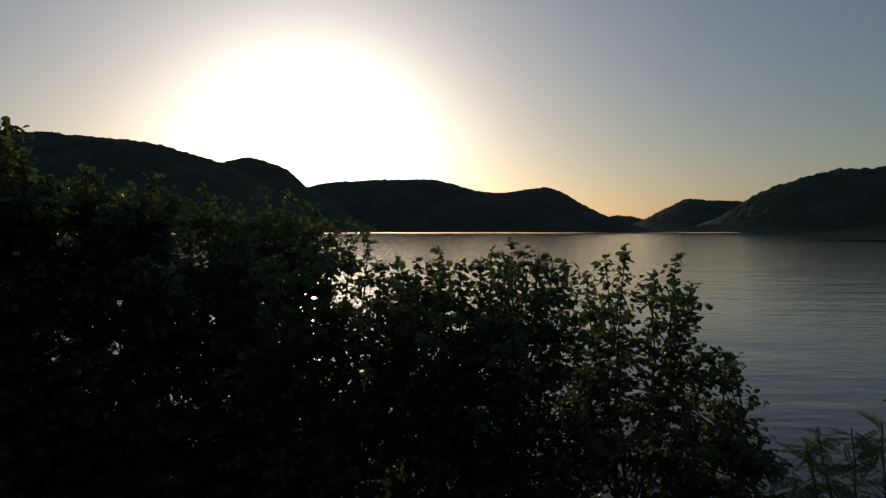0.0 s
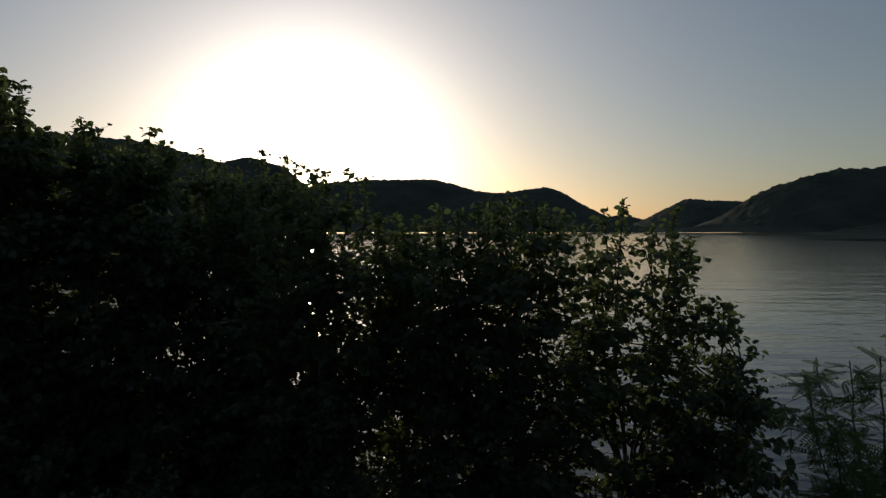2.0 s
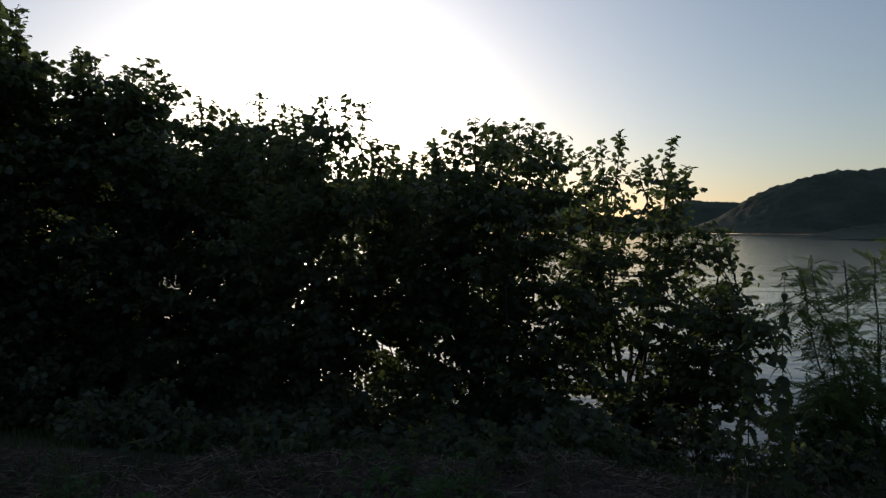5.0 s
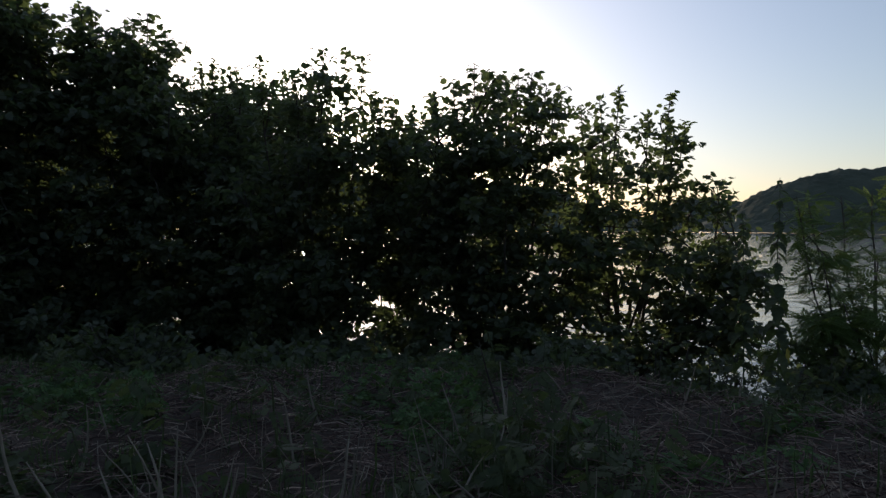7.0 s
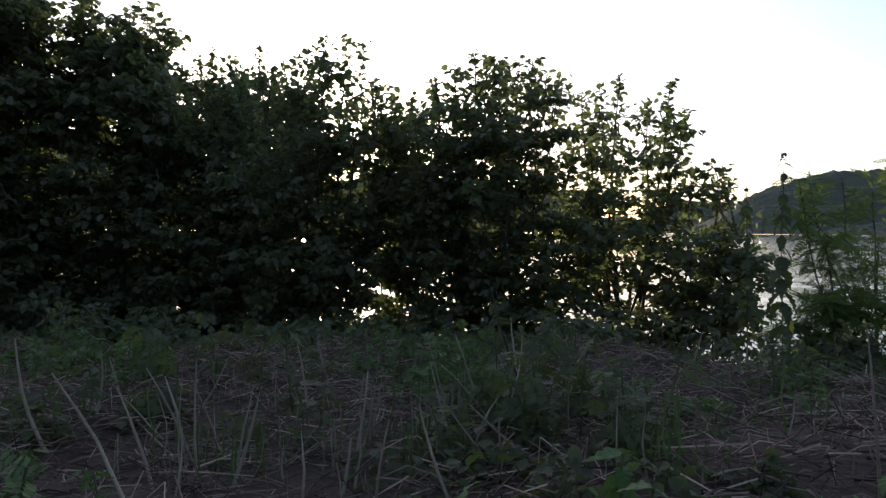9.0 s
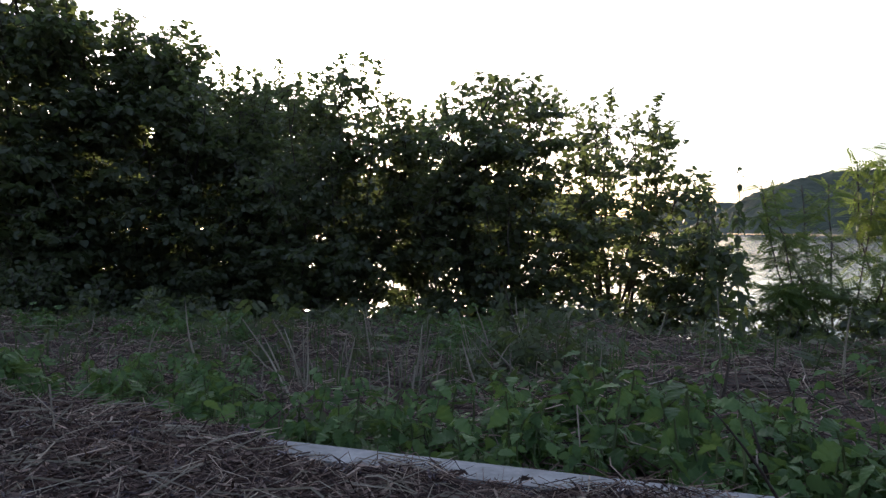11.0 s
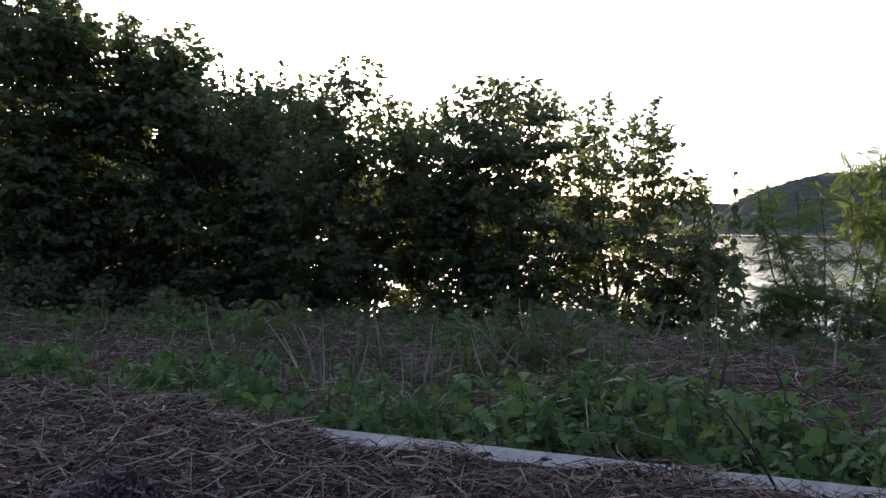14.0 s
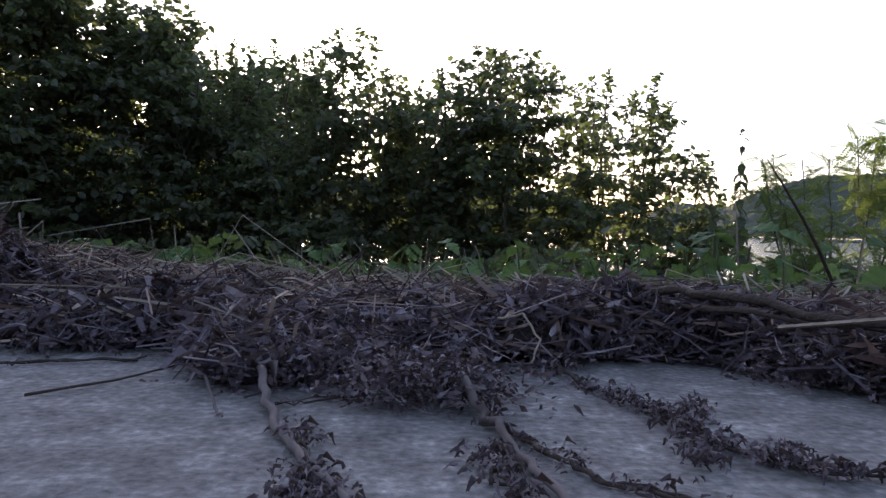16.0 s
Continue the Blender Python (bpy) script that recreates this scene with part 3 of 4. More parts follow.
tree("tree", (0.7, 8.9), [(0.5, 7.6, 2.05), (1.11, 7.94, 2.07), (0.92, 8.9, 2.2), (0.1, 8.0, 1.88), (0.3, 8.0, 1.98), (-0.15, 8.2, 1.7), (-0.3, 8.0, 0.8), (0.65, 8.2, 2.1), (1.0, 8.2, 2.1), (1.3, 8.2, 2.0), (1.45, 8.3, 1.95), (0.75, 7.9, 2.0), (1.6, 8.2, 1.3),
     (0.0, 7.8, 1.0), (0.8, 7.5, 1.0), (1.5, 7.7, 0.7), (1.5, 7.8, 0.2), (1.7, 7.9, -0.1), (1.75, 8.1, 0.9), (1.8, 8.0, 0.4), (0.2, 8.2, 0.2), (0.6, 8.0, -0.2), (1.0, 8.0, 0.3), (0.0, 8.2, -0.4), (1.2, 8.1, -0.4), (0.9, 8.4, 0.6), (0.2, 8.2, 1.35), (0.4, 8.3, 1.6), (0.1, 8.1, 1.1), (0.8, 8.2, 1.4)], 390, 35, "round-crowned green bank tree with dense leaves", group="trees on the bank", leaf_gap=0.040, bare=0.3)
tree("tree", (2.3, 9.1), [(2.84, 8.85, 2.06), (2.29, 9.0, 2.14), (2.05, 9.0, 2.0), (2.6, 8.9, 1.85), (3.0, 8.8, 1.72), (3.1, 8.7, 1.08), (3.35, 8.54, 0.86), (3.35, 8.5, 0.4),
     (3.2, 7.8, 0.0), (1.9, 8.5, 0.9), (2.5, 8.2, 0.6), (2.8, 8.0, 0.1), (1.75, 8.6, 1.85), (1.8, 8.4, 1.45), (1.7, 8.3, 0.5), (3.5, 8.3, 0.6), (3.45, 8.0, 0.2), (3.1, 7.6, -0.3), (2.6, 7.8, -0.3)], 280, 16, "light-crowned green bank tree with sky showing through", group="trees on the bank",
     leaf_size=0.090, leaf_gap=0.044, low=0.1, twig_step=0.14, bare=0.4)

# dark undergrowth along the top of the bank
for k, (bx, by, h, w) in enumerate([(1.25, 6.3, 0.6, 0.4), (0.4, 6.6, 0.4, 0.5), (-1.7, 6.9, 0.5, 0.5), (-2.8, 7.3, 0.8, 0.7),
                                    (-4.0, 7.5, 0.9, 0.7), (-5.2, 7.5, 0.9, 0.7), (0.9, 5.7, 0.4, 0.5), (0.0, 5.8, 0.32, 0.5), (-1.0, 5.9, 0.35, 0.5), (-2.1, 6.2, 0.5, 0.5), 
                                    (3.05, 5.6, 0.4, 0.3), (-4.5, 9.2, 2.6, 0.7), (-5.8, 9.3, 2.6, 0.9), (-3.3, 9.4, 2.0, 0.8), (3.6, 5.3, 0.5, 0.5), (4.5, 5.4, 0.6, 0.5), (-4.35, 7.2, 1.0, 0.4), (-4.75, 7.6, 1.15, 0.4), (-1.1, 7.8, 0.65, 0.5), (-0.3, 8.0, 0.65, 0.5), (0.5, 7.6, 0.6, 0.5), (1.3, 7.5, 0.5, 0.5), (-5.0, 9.2, 1.2, 0.6), (-5.8, 9.3, 1.4, 0.6), (-4.3, 9.0, 1.2, 0.5), (-3.6, 9.2, 1.0, 0.5), (-4.2, 9.1, 1.6, 0.45), (-4.6, 8.9, 1.7, 0.5),
                                    (1.7, 6.6, 0.30, 0.35), (-1.5, 6.1, 0.35, 0.5), (-2.6, 6.5, 0.42, 0.5), (-0.7, 7.4, 0.8, 0.4)]):
    rng = np.random.default_rng(70 + k)
    g = float(ground_z(bx, by))
    tp = [(bx + rng.uniform(-w, w), by + rng.uniform(-0.3, 0.3), g + h * rng.uniform(0.4, 0.85)) for _ in range(9)]
    tree("shrub", (bx, by), tp, 40 if h < 1.2 else 110, 80 + k, "low dark leafy shrub on the bank", "shrub", "shrubs on the bank", leaf_size=0.07, twig_step=0.10, twig_len=0.25,
         leaf_gap=0.04, radius=0.02, spread=0.2, singles=6, jitter=0.15)

# thin leafy shoots in the gap, the water shining through them
for k, (bx, by, h) in enumerate([(1.75, 5.9, 0.50), (2.1, 5.6, 0.42), (2.45, 5.9, 0.45), (2.75, 5.5, 0.40), (2.35, 5.2, 0.26), (3.0, 5.9, 0.5)]):
    rng = np.random.default_rng(170 + k)
    g = float(ground_z(bx, by))
    tp = [(bx + rng.uniform(-0.25, 0.25), by + rng.uniform(-0.2, 0.2), g + h * rng.uniform(0.4, 1.0)) for _ in range(6)]
    tree("thin_shrub", (bx, by), tp, 5, 190 + k, "thin small-leaved shrub at the water's edge", "shrub", "shrubs on the bank", leaf_size=0.05, twig_step=0.09, twig_len=0.16,
         leaf_gap=0.035, radius=0.008, spread=0.15, singles=12, jitter=0.12)

# feather-leaved shrubs beside the gap
tree("robinia_shrub", (4.0, 6.7), [(3.1, 6.3, 0.76), (3.4, 6.37, 0.80), (3.7, 6.45, 0.82), (2.85, 6.0, 0.76), (3.05, 6.0, 0.35), (3.1, 5.8, 0.0), (2.95, 5.7, -0.1), (3.8, 5.7, 0.2), (4.1, 6.4, 0.9), (3.4, 6.0, -0.3), (3.8, 6.0, -0.25), (3.6, 6.2, 0.3), (3.2, 6.1, -0.1)],
     52, 31, "light green feather-leaved shrub, backlit", "shrub", "feather-leaved shrubs", PINNATE, M_ROBINIA, 0.20, 0.10, 0.25, 0.07, 0.025, 0.2, 0.1, 60, 0.15)
tree("robinia_shrub", (4.7, 6.9), [(4.05, 6.6, 1.06), (4.35, 6.6, 1.18), (4.8, 6.6, 1.4), (5.2, 6.8, 1.5), (4.4, 6.0, 0.4), (4.9, 6.1, 0.7), (4.6, 6.2, 0.95), (5.3, 6.2, 0.9), (4.3, 6.2, -0.2), (4.8, 6.2, -0.1), (4.5, 6.3, 0.2)],
     70, 32, "taller yellow-green feather-leaved shrub, backlit", "shrub", "feather-leaved shrubs", PINNATE, M_ROBINIA, 0.22, 0.10, 0.25, 0.07, 0.03, 0.2, 0.1, 60, 0.15)


# ---------------------------------------------------------------- nettles, weeds, stalks
def nettle(at, height, lean, seed):
    rng = np.random.default_rng(seed)
    base = np.array([at[0], at[1], float(ground_z(*at)) - 0.02])
    top = empty("nettle", base, "tall stinging nettle with drooping toothed leaves", "nettle", "nettles at the bank")
    pts = curve((0, 0, 0), (lean[0], lean[1], height), rng, 0.015, 12)
    put_part("stem", mesh_of("stem", *tube(pts, np.linspace(0.006, 0.002, 12), 4), M_STEM), top)
    one = mesh_of("leaf", *NETTLE_LEAF, M_NETTLE)
    old = mesh_of("leaf", *NETTLE_LEAF, M_YELLOWED)
    n = 20
    for k in range(n):
        t = 0.10 + 0.89 * (k / (n - 1)) ** 0.9
        o = np.array([np.interp(t, np.linspace(0, 1, 12), pts[:, j]) for j in range(3)])
        a = (k % 2) * math.pi / 2 + rng.uniform(-0.5, 0.5)
        size = float(np.interp(t, [0, 0.3, 0.52, 0.62, 0.75, 0.88, 1.0], [0.09, 0.13, 0.13, 0.095, 0.09, 0.075, 0.04])) * rng.uniform(0.85, 1.15)
        for q in (0, math.pi):
            if t < 0.35 and rng.uniform() < 0.25:
                continue
            d = np.array([math.cos(a + q), math.sin(a + q), rng.uniform(-1.0, -0.35) + 1.2 * max(0, t - 0.9) * 6])
            m = poses(o[None], d[None], np.array([[0.05, 0.02, 1.0]]), np.array([size]))[0]
            ob = put_part("leaf", old if k == 4 and q == 0 else one, top, "yellowed leaf" if k == 4 and q == 0 else "")
            ob.matrix_basis = as_matrix(m)
    cat = []
    for k in range(60):
        t = rng.uniform(0.55, 0.99)
        o = np.array([np.interp(t, np.linspace(0, 1, 12), pts[:, j]) for j in range(3)])
        a = rng.uniform(0, 2 * math.pi)
        e = o + np.array([math.cos(a), math.sin(a), -0.7]) * 0.028 * rng.uniform(0.5, 1.2)
        cat.append(tube([o, (o + e) / 2 + [0, 0, 0.006], e], [0.0015, 0.003, 0.0015], 4))
    put_part("flower_tassel", mesh_of("flower_tassel", *join(cat), M_FLOWER), top, kind="stuff")


nettle((2.11, 4.72), 1.36, (-0.03, -0.02), 1)
nettle((2.06, 5.05), 1.24, (-0.03, 0.0), 2)


def weed(name, label, category, group, leaf_t, leaf_mat, seed, stems, height, leaf_size, spread, levels=3):
    """A weed of a few stems with pairs of leaves; each leaf is a part."""
    rng = np.random.default_rng(seed)
    top = empty(name, (0, 0, 0), label, category, group)
    one = mesh_of("leaf", *leaf_t, leaf_mat)
    for k in range(stems):
        a = rng.uniform(0, 2 * math.pi)
        r = spread * rng.uniform(0.1, 1)
        h = height * rng.uniform(0.55, 1.1)
        pts = curve((r * 0.3 * math.cos(a), r * 0.3 * math.sin(a), 0), (r * math.cos(a), r * math.sin(a), h), rng, 0.06, 5)
        put_part("stem", mesh_of("stem", *tube(pts, np.linspace(0.003, 0.0015, 5), 4), M_STEM), top)
        for q in range(levels):
            t = 0.3 + 0.7 * q / (levels - 1)
            o = np.array([np.interp(t, np.linspace(0, 1, 5), pts[:, j]) for j in range(3)])
            b = q * math.pi / 2 + rng.uniform(-0.6, 0.6)
            for s in (0, math.pi):
                d = np.array([math.cos(b + s), math.sin(b + s), rng.uniform(-0.9, 0.35)])
                up = np.array([rng.normal() * 0.5, rng.normal() * 0.5, 1.0])
                ob = put_part("leaf", one, top)
                ob.matrix_basis = as_matrix(poses(o[None], d[None], up[None], np.array([leaf_size * rng.uniform(0.6, 1.15) * (1.05 - 0.3 * t)]))[0])
    return top


def spread_copies(models, spots, seed, lo=0.75, hi=1.2):
    """The models stand on the first spots, copies of them on the others."""
    rng = np.random.default_rng(seed)
    for k, (x, y) in enumerate(spots):
        s = rng.uniform(lo, hi)
        m = pose(x, y, float(ground_z(x, y)) - 0.01, rng.uniform(-8, 8), rng.uniform(-8, 8), rng.uniform(0, 360)) @ Matrix.Scale(s, 4)
        if k < len(models):
            models[k].matrix_basis = m
        else:
            src = models[k % len(models)]
            ob = copy_thing(src, Matrix())
            ob.matrix_basis = m


def kerb_y(x):
    return 1.122 - 0.322 * x


def patch(rng, n, x0, x1, y0, y1, clear=0.06):
    out = []
    while len(out) < n:
        x, y = rng.uniform(x0, x1), rng.uniform(y0, y1)
        if y > kerb_y(x) + clear:
            out.append((x, y))
    return out


rng = np.random.default_rng(5)
wa = [weed("nettle_seedling", "low bright green broad-leaved weed", "weed", "green weeds", WEED_LEAF, M_WEED, 100 + k, 2, 0.150, 0.047, 0.06, 4) for k in range(4)]
spread_copies(wa, patch(rng, 58, 0.16, 0.75, 0.95, 1.85) + patch(rng, 34, 0.65, 1.6, 0.6, 1.28) + patch(rng, 22, -0.5, 0.25, 1.2, 1.55) + patch(rng, 10, 0.9, 1.8, 1.3, 2.2), 6, 0.7, 1.25)
wb = [weed("mugwort", "pale green weed with lobed leaves", "weed", "green weeds", FROND, M_WEED, 120 + k, 2, 0.165, 0.066, 0.065, 4) for k in range(3)]
spread_copies(wb, patch(rng, 62, -1.7, -0.40, 1.5, 2.0) + patch(rng, 14, -0.5, 0.2, 1.3, 1.7) + patch(rng, 9, -1.35, -0.85, 3.3, 3.9), 7)
wd = [weed("field_weed", "dull green weed among the mown hay", "weed", "green weeds", FROND, M_NETTLE, 160 + k, 2, 0.17, 0.075, 0.08, 3) for k in range(3)]
spread_copies(wd, patch(rng, 30, 0.15, 0.75, 2.4, 3.5) + patch(rng, 14, 0.0, 0.8, 3.5, 4.3) + patch(rng, 18, -2.4, 0.2, 2.5, 4.5) + patch(rng, 8, 1.2, 3.2, 2.4, 4.4) + patch(rng, 12, -4, 1, 4.2, 5.2), 9, 0.7, 1.6)
wc = [weed("tall_weed", "upright grey-green weed at the edge of the mown strip", "weed", "tall weeds", FROND, M_NETTLE, 140 + k, 2, 0.36, 0.085, 0.07, 5) for k in range(2)]
spread_copies(wc, [(-1.56, 4.0), (-1.7, 4.1), (-0.78, 2.6), (0.25, 2.75), (0.4, 4.2), (0.7, 4.5), (0.0, 4.6), (-2.4, 4.6), (-3.0, 4.9), (1.2, 4.8), (2.6, 4.9), (3.0, 4.8), (-3.6, 4.9),
                   (-0.9, 4.7), (1.6, 5.0)], 8, 0.7, 1.2)


def stalk(x, y, height, dx, dy, r, seed, mat=M_STUB, name="dry_stalk", label="dry straw-coloured cut stalk standing in the mown strip", group="standing stalks", z=None):
    rng = np.random.default_rng(seed)
    g = float(ground_z(x, y)) - 0.02 if z is None else z
    pts = curve((0, 0, 0), (dx, dy, height), rng, 0.045 if name == "dry_stalk" else 0.025, 6)
    ob = new(name, mesh_of(name, *tube(pts, r * np.array([1, 0.95, 0.85, 0.72, 0.55, 0.22]), 6), mat, True))
    ob.location = (x, y, g)
    tagged(ob, label, "stalk", group)


k = 0
for x, y, h, dx, dy, r in [(0.76, 1.85, 0.36, 0.0, 0.0, 0.0045), (0.83, 1.82, 0.20, -0.03, 0.0, 0.005), (-0.25, 3.5, 0.26, -0.06, 0.05, 0.008), (-0.10, 3.0, 0.16, 0.01, 0, 0.008),
                           (0.75, 3.55, 0.26, -0.10, 0.05, 0.006), (0.95, 3.3, 0.25, -0.12, 0.05, 0.006), (0.45, 3.3, 0.34, -0.03, 0.05, 0.008), (0.28, 3.0, 0.30, -0.06, 0.02, 0.007),
                           (-0.78, 2.5, 0.30, -0.06, 0, 0.007), (-0.05, 2.45, 0.23, 0.02, 0.03, 0.006), (-0.3, 2.3, 0.22, 0.04, 0.05, 0.007), (-0.45, 2.5, 0.24, -0.05, 0.03, 0.007),
                           (1.55, 2.6, 0.34, 0.02, 0.0, 0.008), (0.02, 2.2, 0.2, 0.02, 0, 0.005), (-0.6, 2.9, 0.2, 0.08, 0.02, 0.006), (-1.1, 2.7, 0.2, 0.05, 0, 0.006)]:
    k += 1
    stalk(x, y, h, dx * 1.4, dy, r * 0.72, 300 + k)
for q in range(26):
    x, y = rng.uniform(-2.4, 2.6), rng.uniform(2.0, 4.2)
    k += 1
    stalk(x, y, rng.uniform(0.05, 0.22), rng.uniform(-0.16, 0.16), rng.uniform(-0.06, 0.09), rng.uniform(0.0022, 0.0050), 300 + k)
for q in range(24):
    k += 1
    stalk(rng.uniform(-0.6, 0.4), rng.uniform(2.0, 2.9), rng.uniform(0.10, 0.30), rng.uniform(-0.20, 0.10), rng.uniform(-0.04, 0.08), rng.uniform(0.0022, 0.0046), 300 + k)
stalk(0.40, 1.72, 0.16, 0.33, 0.2, 0.002, 385, M_TWIG, "leaning_stem", "thin dark twig leaning over the weeds", "cut stems")
stalk(-0.19, 1.37, 0.085, -0.005, 0.0, 0.009, 380, M_TWIG, "cut_stem", "dark pointed cut stem beside the kerb", "cut stems")
stalk(-0.165, 1.37, 0.05, 0.015, 0.0, 0.008, 381, M_TWIG, "cut_stem", "dark pointed cut stem beside the kerb", "cut stems")
stalk(0.02, 1.32, 0.06, 0.0, 0.0, 0.006, 382, M_TWIG, "cut_stem", "dark pointed cut stem beside the kerb", "cut stems")
stalk(0.46, 0.90, 0.155, -0.13, -0.08, 0.0022, 383, M_TWIG, "leaning_stem", "thin dark stem leaning out of the hay", "cut stems", z=0.0)
stalk(0.58, 1.15, 0.15, -0.03, 0.05, 0.004, 384, M_TWIG, "leaning_stem", "thin dark stem leaning over the weeds", "cut stems")
stalk(0.70, 1.36, 0.170, -0.063, 0.02, 0.0033, 390, M_TWIG, "leaning_stem", "dark cut stem leaning among the green weeds", "cut stems", z=-0.150)
stalk(0.93, 1.72, 0.181, -0.058, 0.02, 0.0048, 391, M_TWIG, "leaning_stem", "dark cut stem leaning among the green weeds", "cut stems", z=-0.150)
stalk(0.69, 1.68, 0.211, 0.044, 0.02, 0.0063, 392, M_TWIG, "leaning_stem", "dark cut stem leaning among the green weeds", "cut stems", z=-0.150)
stalk(0.65, 1.82, 0.122, -0.049, 0.02, 0.0030, 393, M_TWIG, "leaning_stem", "dark cut stem leaning among the green weeds", "cut stems", z=-0.150)
stalk(0.41, 3.07, 0.299, -0.094, 0.02, 0.0045, 394, M_TWIG, "leaning_stem", "dark cut stem leaning among the green weeds", "cut stems", z=-0.150)



# ---------------------------------------------------------------- loose hay and grass
def strew(name, n, region, height_of, rng, length, radius, tilt, mat, label, kind="stuff", category="hay", bend=0.12, lift=0.008):
    """Loose straws lying over a surface, all in one mesh."""
    x0, x1, y0, y1 = region
    T = tube([(0, -0.5, 0), (bend, 0.0, 0.05), (0, 0.5, 0)], [1, 1, 0.6], 3)
    tv = T[0].copy()
    centre = np.repeat([[0, -0.5, 0], [bend, 0.0, 0.05], [0, 0.5, 0]], 3, axis=0)
    off = tv - centre
    P, A, L, R = [], [], [], []
    while len(P) < n:
        x, y = rng.uniform(x0, x1), rng.uniform(y0, y1)
        z = height_of(x, y)
        if z is None:
            continue
        P.append((x, y, z + rng.uniform(0, lift)))
        a = rng.uniform(0, 2 * math.pi)
        A.append((math.cos(a), math.sin(a) * 0.8, rng.normal() * tilt))
        L.append(rng.uniform(*length) ** 1.0)
        R.append(rng.uniform(*radius))
    P, A, L, R = np.array(P), np.array(A), np.array(L), np.array(R)
    M = poses(P, A, np.array([[0.03, 0.02, 1.0]]) + rng.normal(size=P.shape) * 0.3, np.ones(len(P)))
    crook = rng.normal(size=len(P)) * (1.0 + 1.6 * (rng.uniform(size=len(P)) < 0.3))
    bent = centre[None] * np.stack([crook, np.ones(len(P)), np.abs(crook)], 1)[:, None, :]
    c = np.einsum("nij,nkj->nki", M[:, :, :3], bent) * L[:, None, None]
    o = np.einsum("nij,kj->nki", M[:, :, :3], off) * R[:, None, None]
    v = (c + o + P[:, None, :]).reshape(-1, 3)
    kk = len(tv)
    f = [tuple(i + s * kk for i in q) for s in range(len(P)) for q in T[1][:-2]]
    tagged(new(name, mesh_of(name, v, f, mat)), label, category, kind=kind)


def hay_edge(x):
    """Where the hay on the slab begins."""
    return 0.60 - 0.10 * math.exp(-((x - 0.02) / 0.08) ** 2) - 0.05 * math.exp(-((x + 0.10) / 0.04) ** 2) + 0.03 * math.sin(14 * x) + 0.024 * math.sin(37 * x + 1) - 1.0 * min(0.13, max(0, x - 0.1)) + 1.2 * max(0, -x - 1.2)


def hay_end(x):
    """How far short of the kerb's far edge the hay stops; it leaves the kerb bare in two stretches."""
    return float(np.interp(x, [-0.4, -0.25, -0.20, -0.09, -0.05, 0.04, 0.08, 0.16, 0.20, 0.30, 0.34, 0.39, 0.43, 0.60, 0.68, 2.0], [-0.03, 0.0, 0.08, 0.085, 0.05, 0.045, 0.085, 0.085, 0.055, 0.05, 0.01, 0.0, 0.07, 0.075, 0.03, 0.05])) + 0.012 * math.sin(41 * x) + 0.008 * math.sin(97 * x)


def hay_depth(x, y):
    a = y - hay_edge(x)
    b = kerb_y(x) - hay_end(x) - y
    if a < 0 or b < 0:
        return None
    h = float(np.interp(x, [-1.2, -0.4, 0.0, 0.4, 1.2], [0.028, 0.021, 0.012, 0.007, 0.008])) + 0.05 * math.exp(-((x + 0.37) / 0.055) ** 2 - ((y - 0.71) / 0.055) ** 2)
    h += 0.012 * math.exp(-((a - 0.09) / 0.10) ** 2) * min(1.0, max(0.0, (x - 0.03) / 0.08))
    h += 0.014 * noise.noise(Vector((x * 9, y * 9, 0))) + 0.012 * noise.noise(Vector((x * 23, y * 23, 3)))
    if x > -0.45:
        h *= 1 - 0.6 * min(1, max(0, (a - 0.14) / 0.2))
    return max(0.003, h * min(1, a / 0.03) * min(1, b / 0.05))


def build_hay():
    gx, gy = np.arange(-2.4, 2.4, 0.02), np.arange(0.0, 2.0, 0.02)
    v, idx, f = [], {}, []
    for j, y in enumerate(gy):
        for i, x in enumerate(gx):
            h = hay_depth(x, y)
            if h is not None:
                idx[i, j] = len(v)
                v.append((x, y, max(0.0015, h - 0.004 + 0.004 * noise.noise(Vector((x * 45, y * 45, 7))))))
    for (i, j) in idx:
        q = [(i, j), (i + 1, j), (i + 1, j + 1), (i, j + 1)]
        if all(c in idx for c in q):
            f.append(tuple(idx[c] for c in q))
    tagged(new("hay_mat", mesh_of("hay_mat", v, f, M_HAYBED_SHADED)), "matted brown mown hay lying on the concrete", "hay", kind="stuff")


build_hay()
rng = np.random.default_rng(21)
strew("loose_hay", 20000, (-1.6, 1.6, 0.3, 1.75), lambda x, y: hay_depth(x, y) if hay_depth(x, y + 0.02) and y - hay_edge(x) > 0.22 * rng.uniform() else None, rng, (0.012, 0.085), (0.0003, 0.0010), 0.34, M_STRAW,
      "loose brown straws of mown hay on the concrete")
strew("loose_straw", 1100, (-1.5, 1.5, 0.3, 1.7), lambda x, y: hay_depth(x, y) if hay_depth(x, y + 0.045) and y - hay_edge(x) > 0.30 * rng.uniform() else None, rng, (0.03, 0.17), (0.0004, 0.0017), 0.20, M_STUB,
      "pale thicker straws lying on the hay", lift=0.016)
strew("loose_stems", 1900, (-3.2, 3.4, 1.2, 4.9), lambda x, y: float(ground_z(x, y)) + 0.01 if y > kerb_y(x) + 0.03 else None, rng, (0.05, 0.20), (0.0009, 0.0022), 0.30, M_STUB,
      "pale dry stems strewn over the mown strip", lift=0.04)
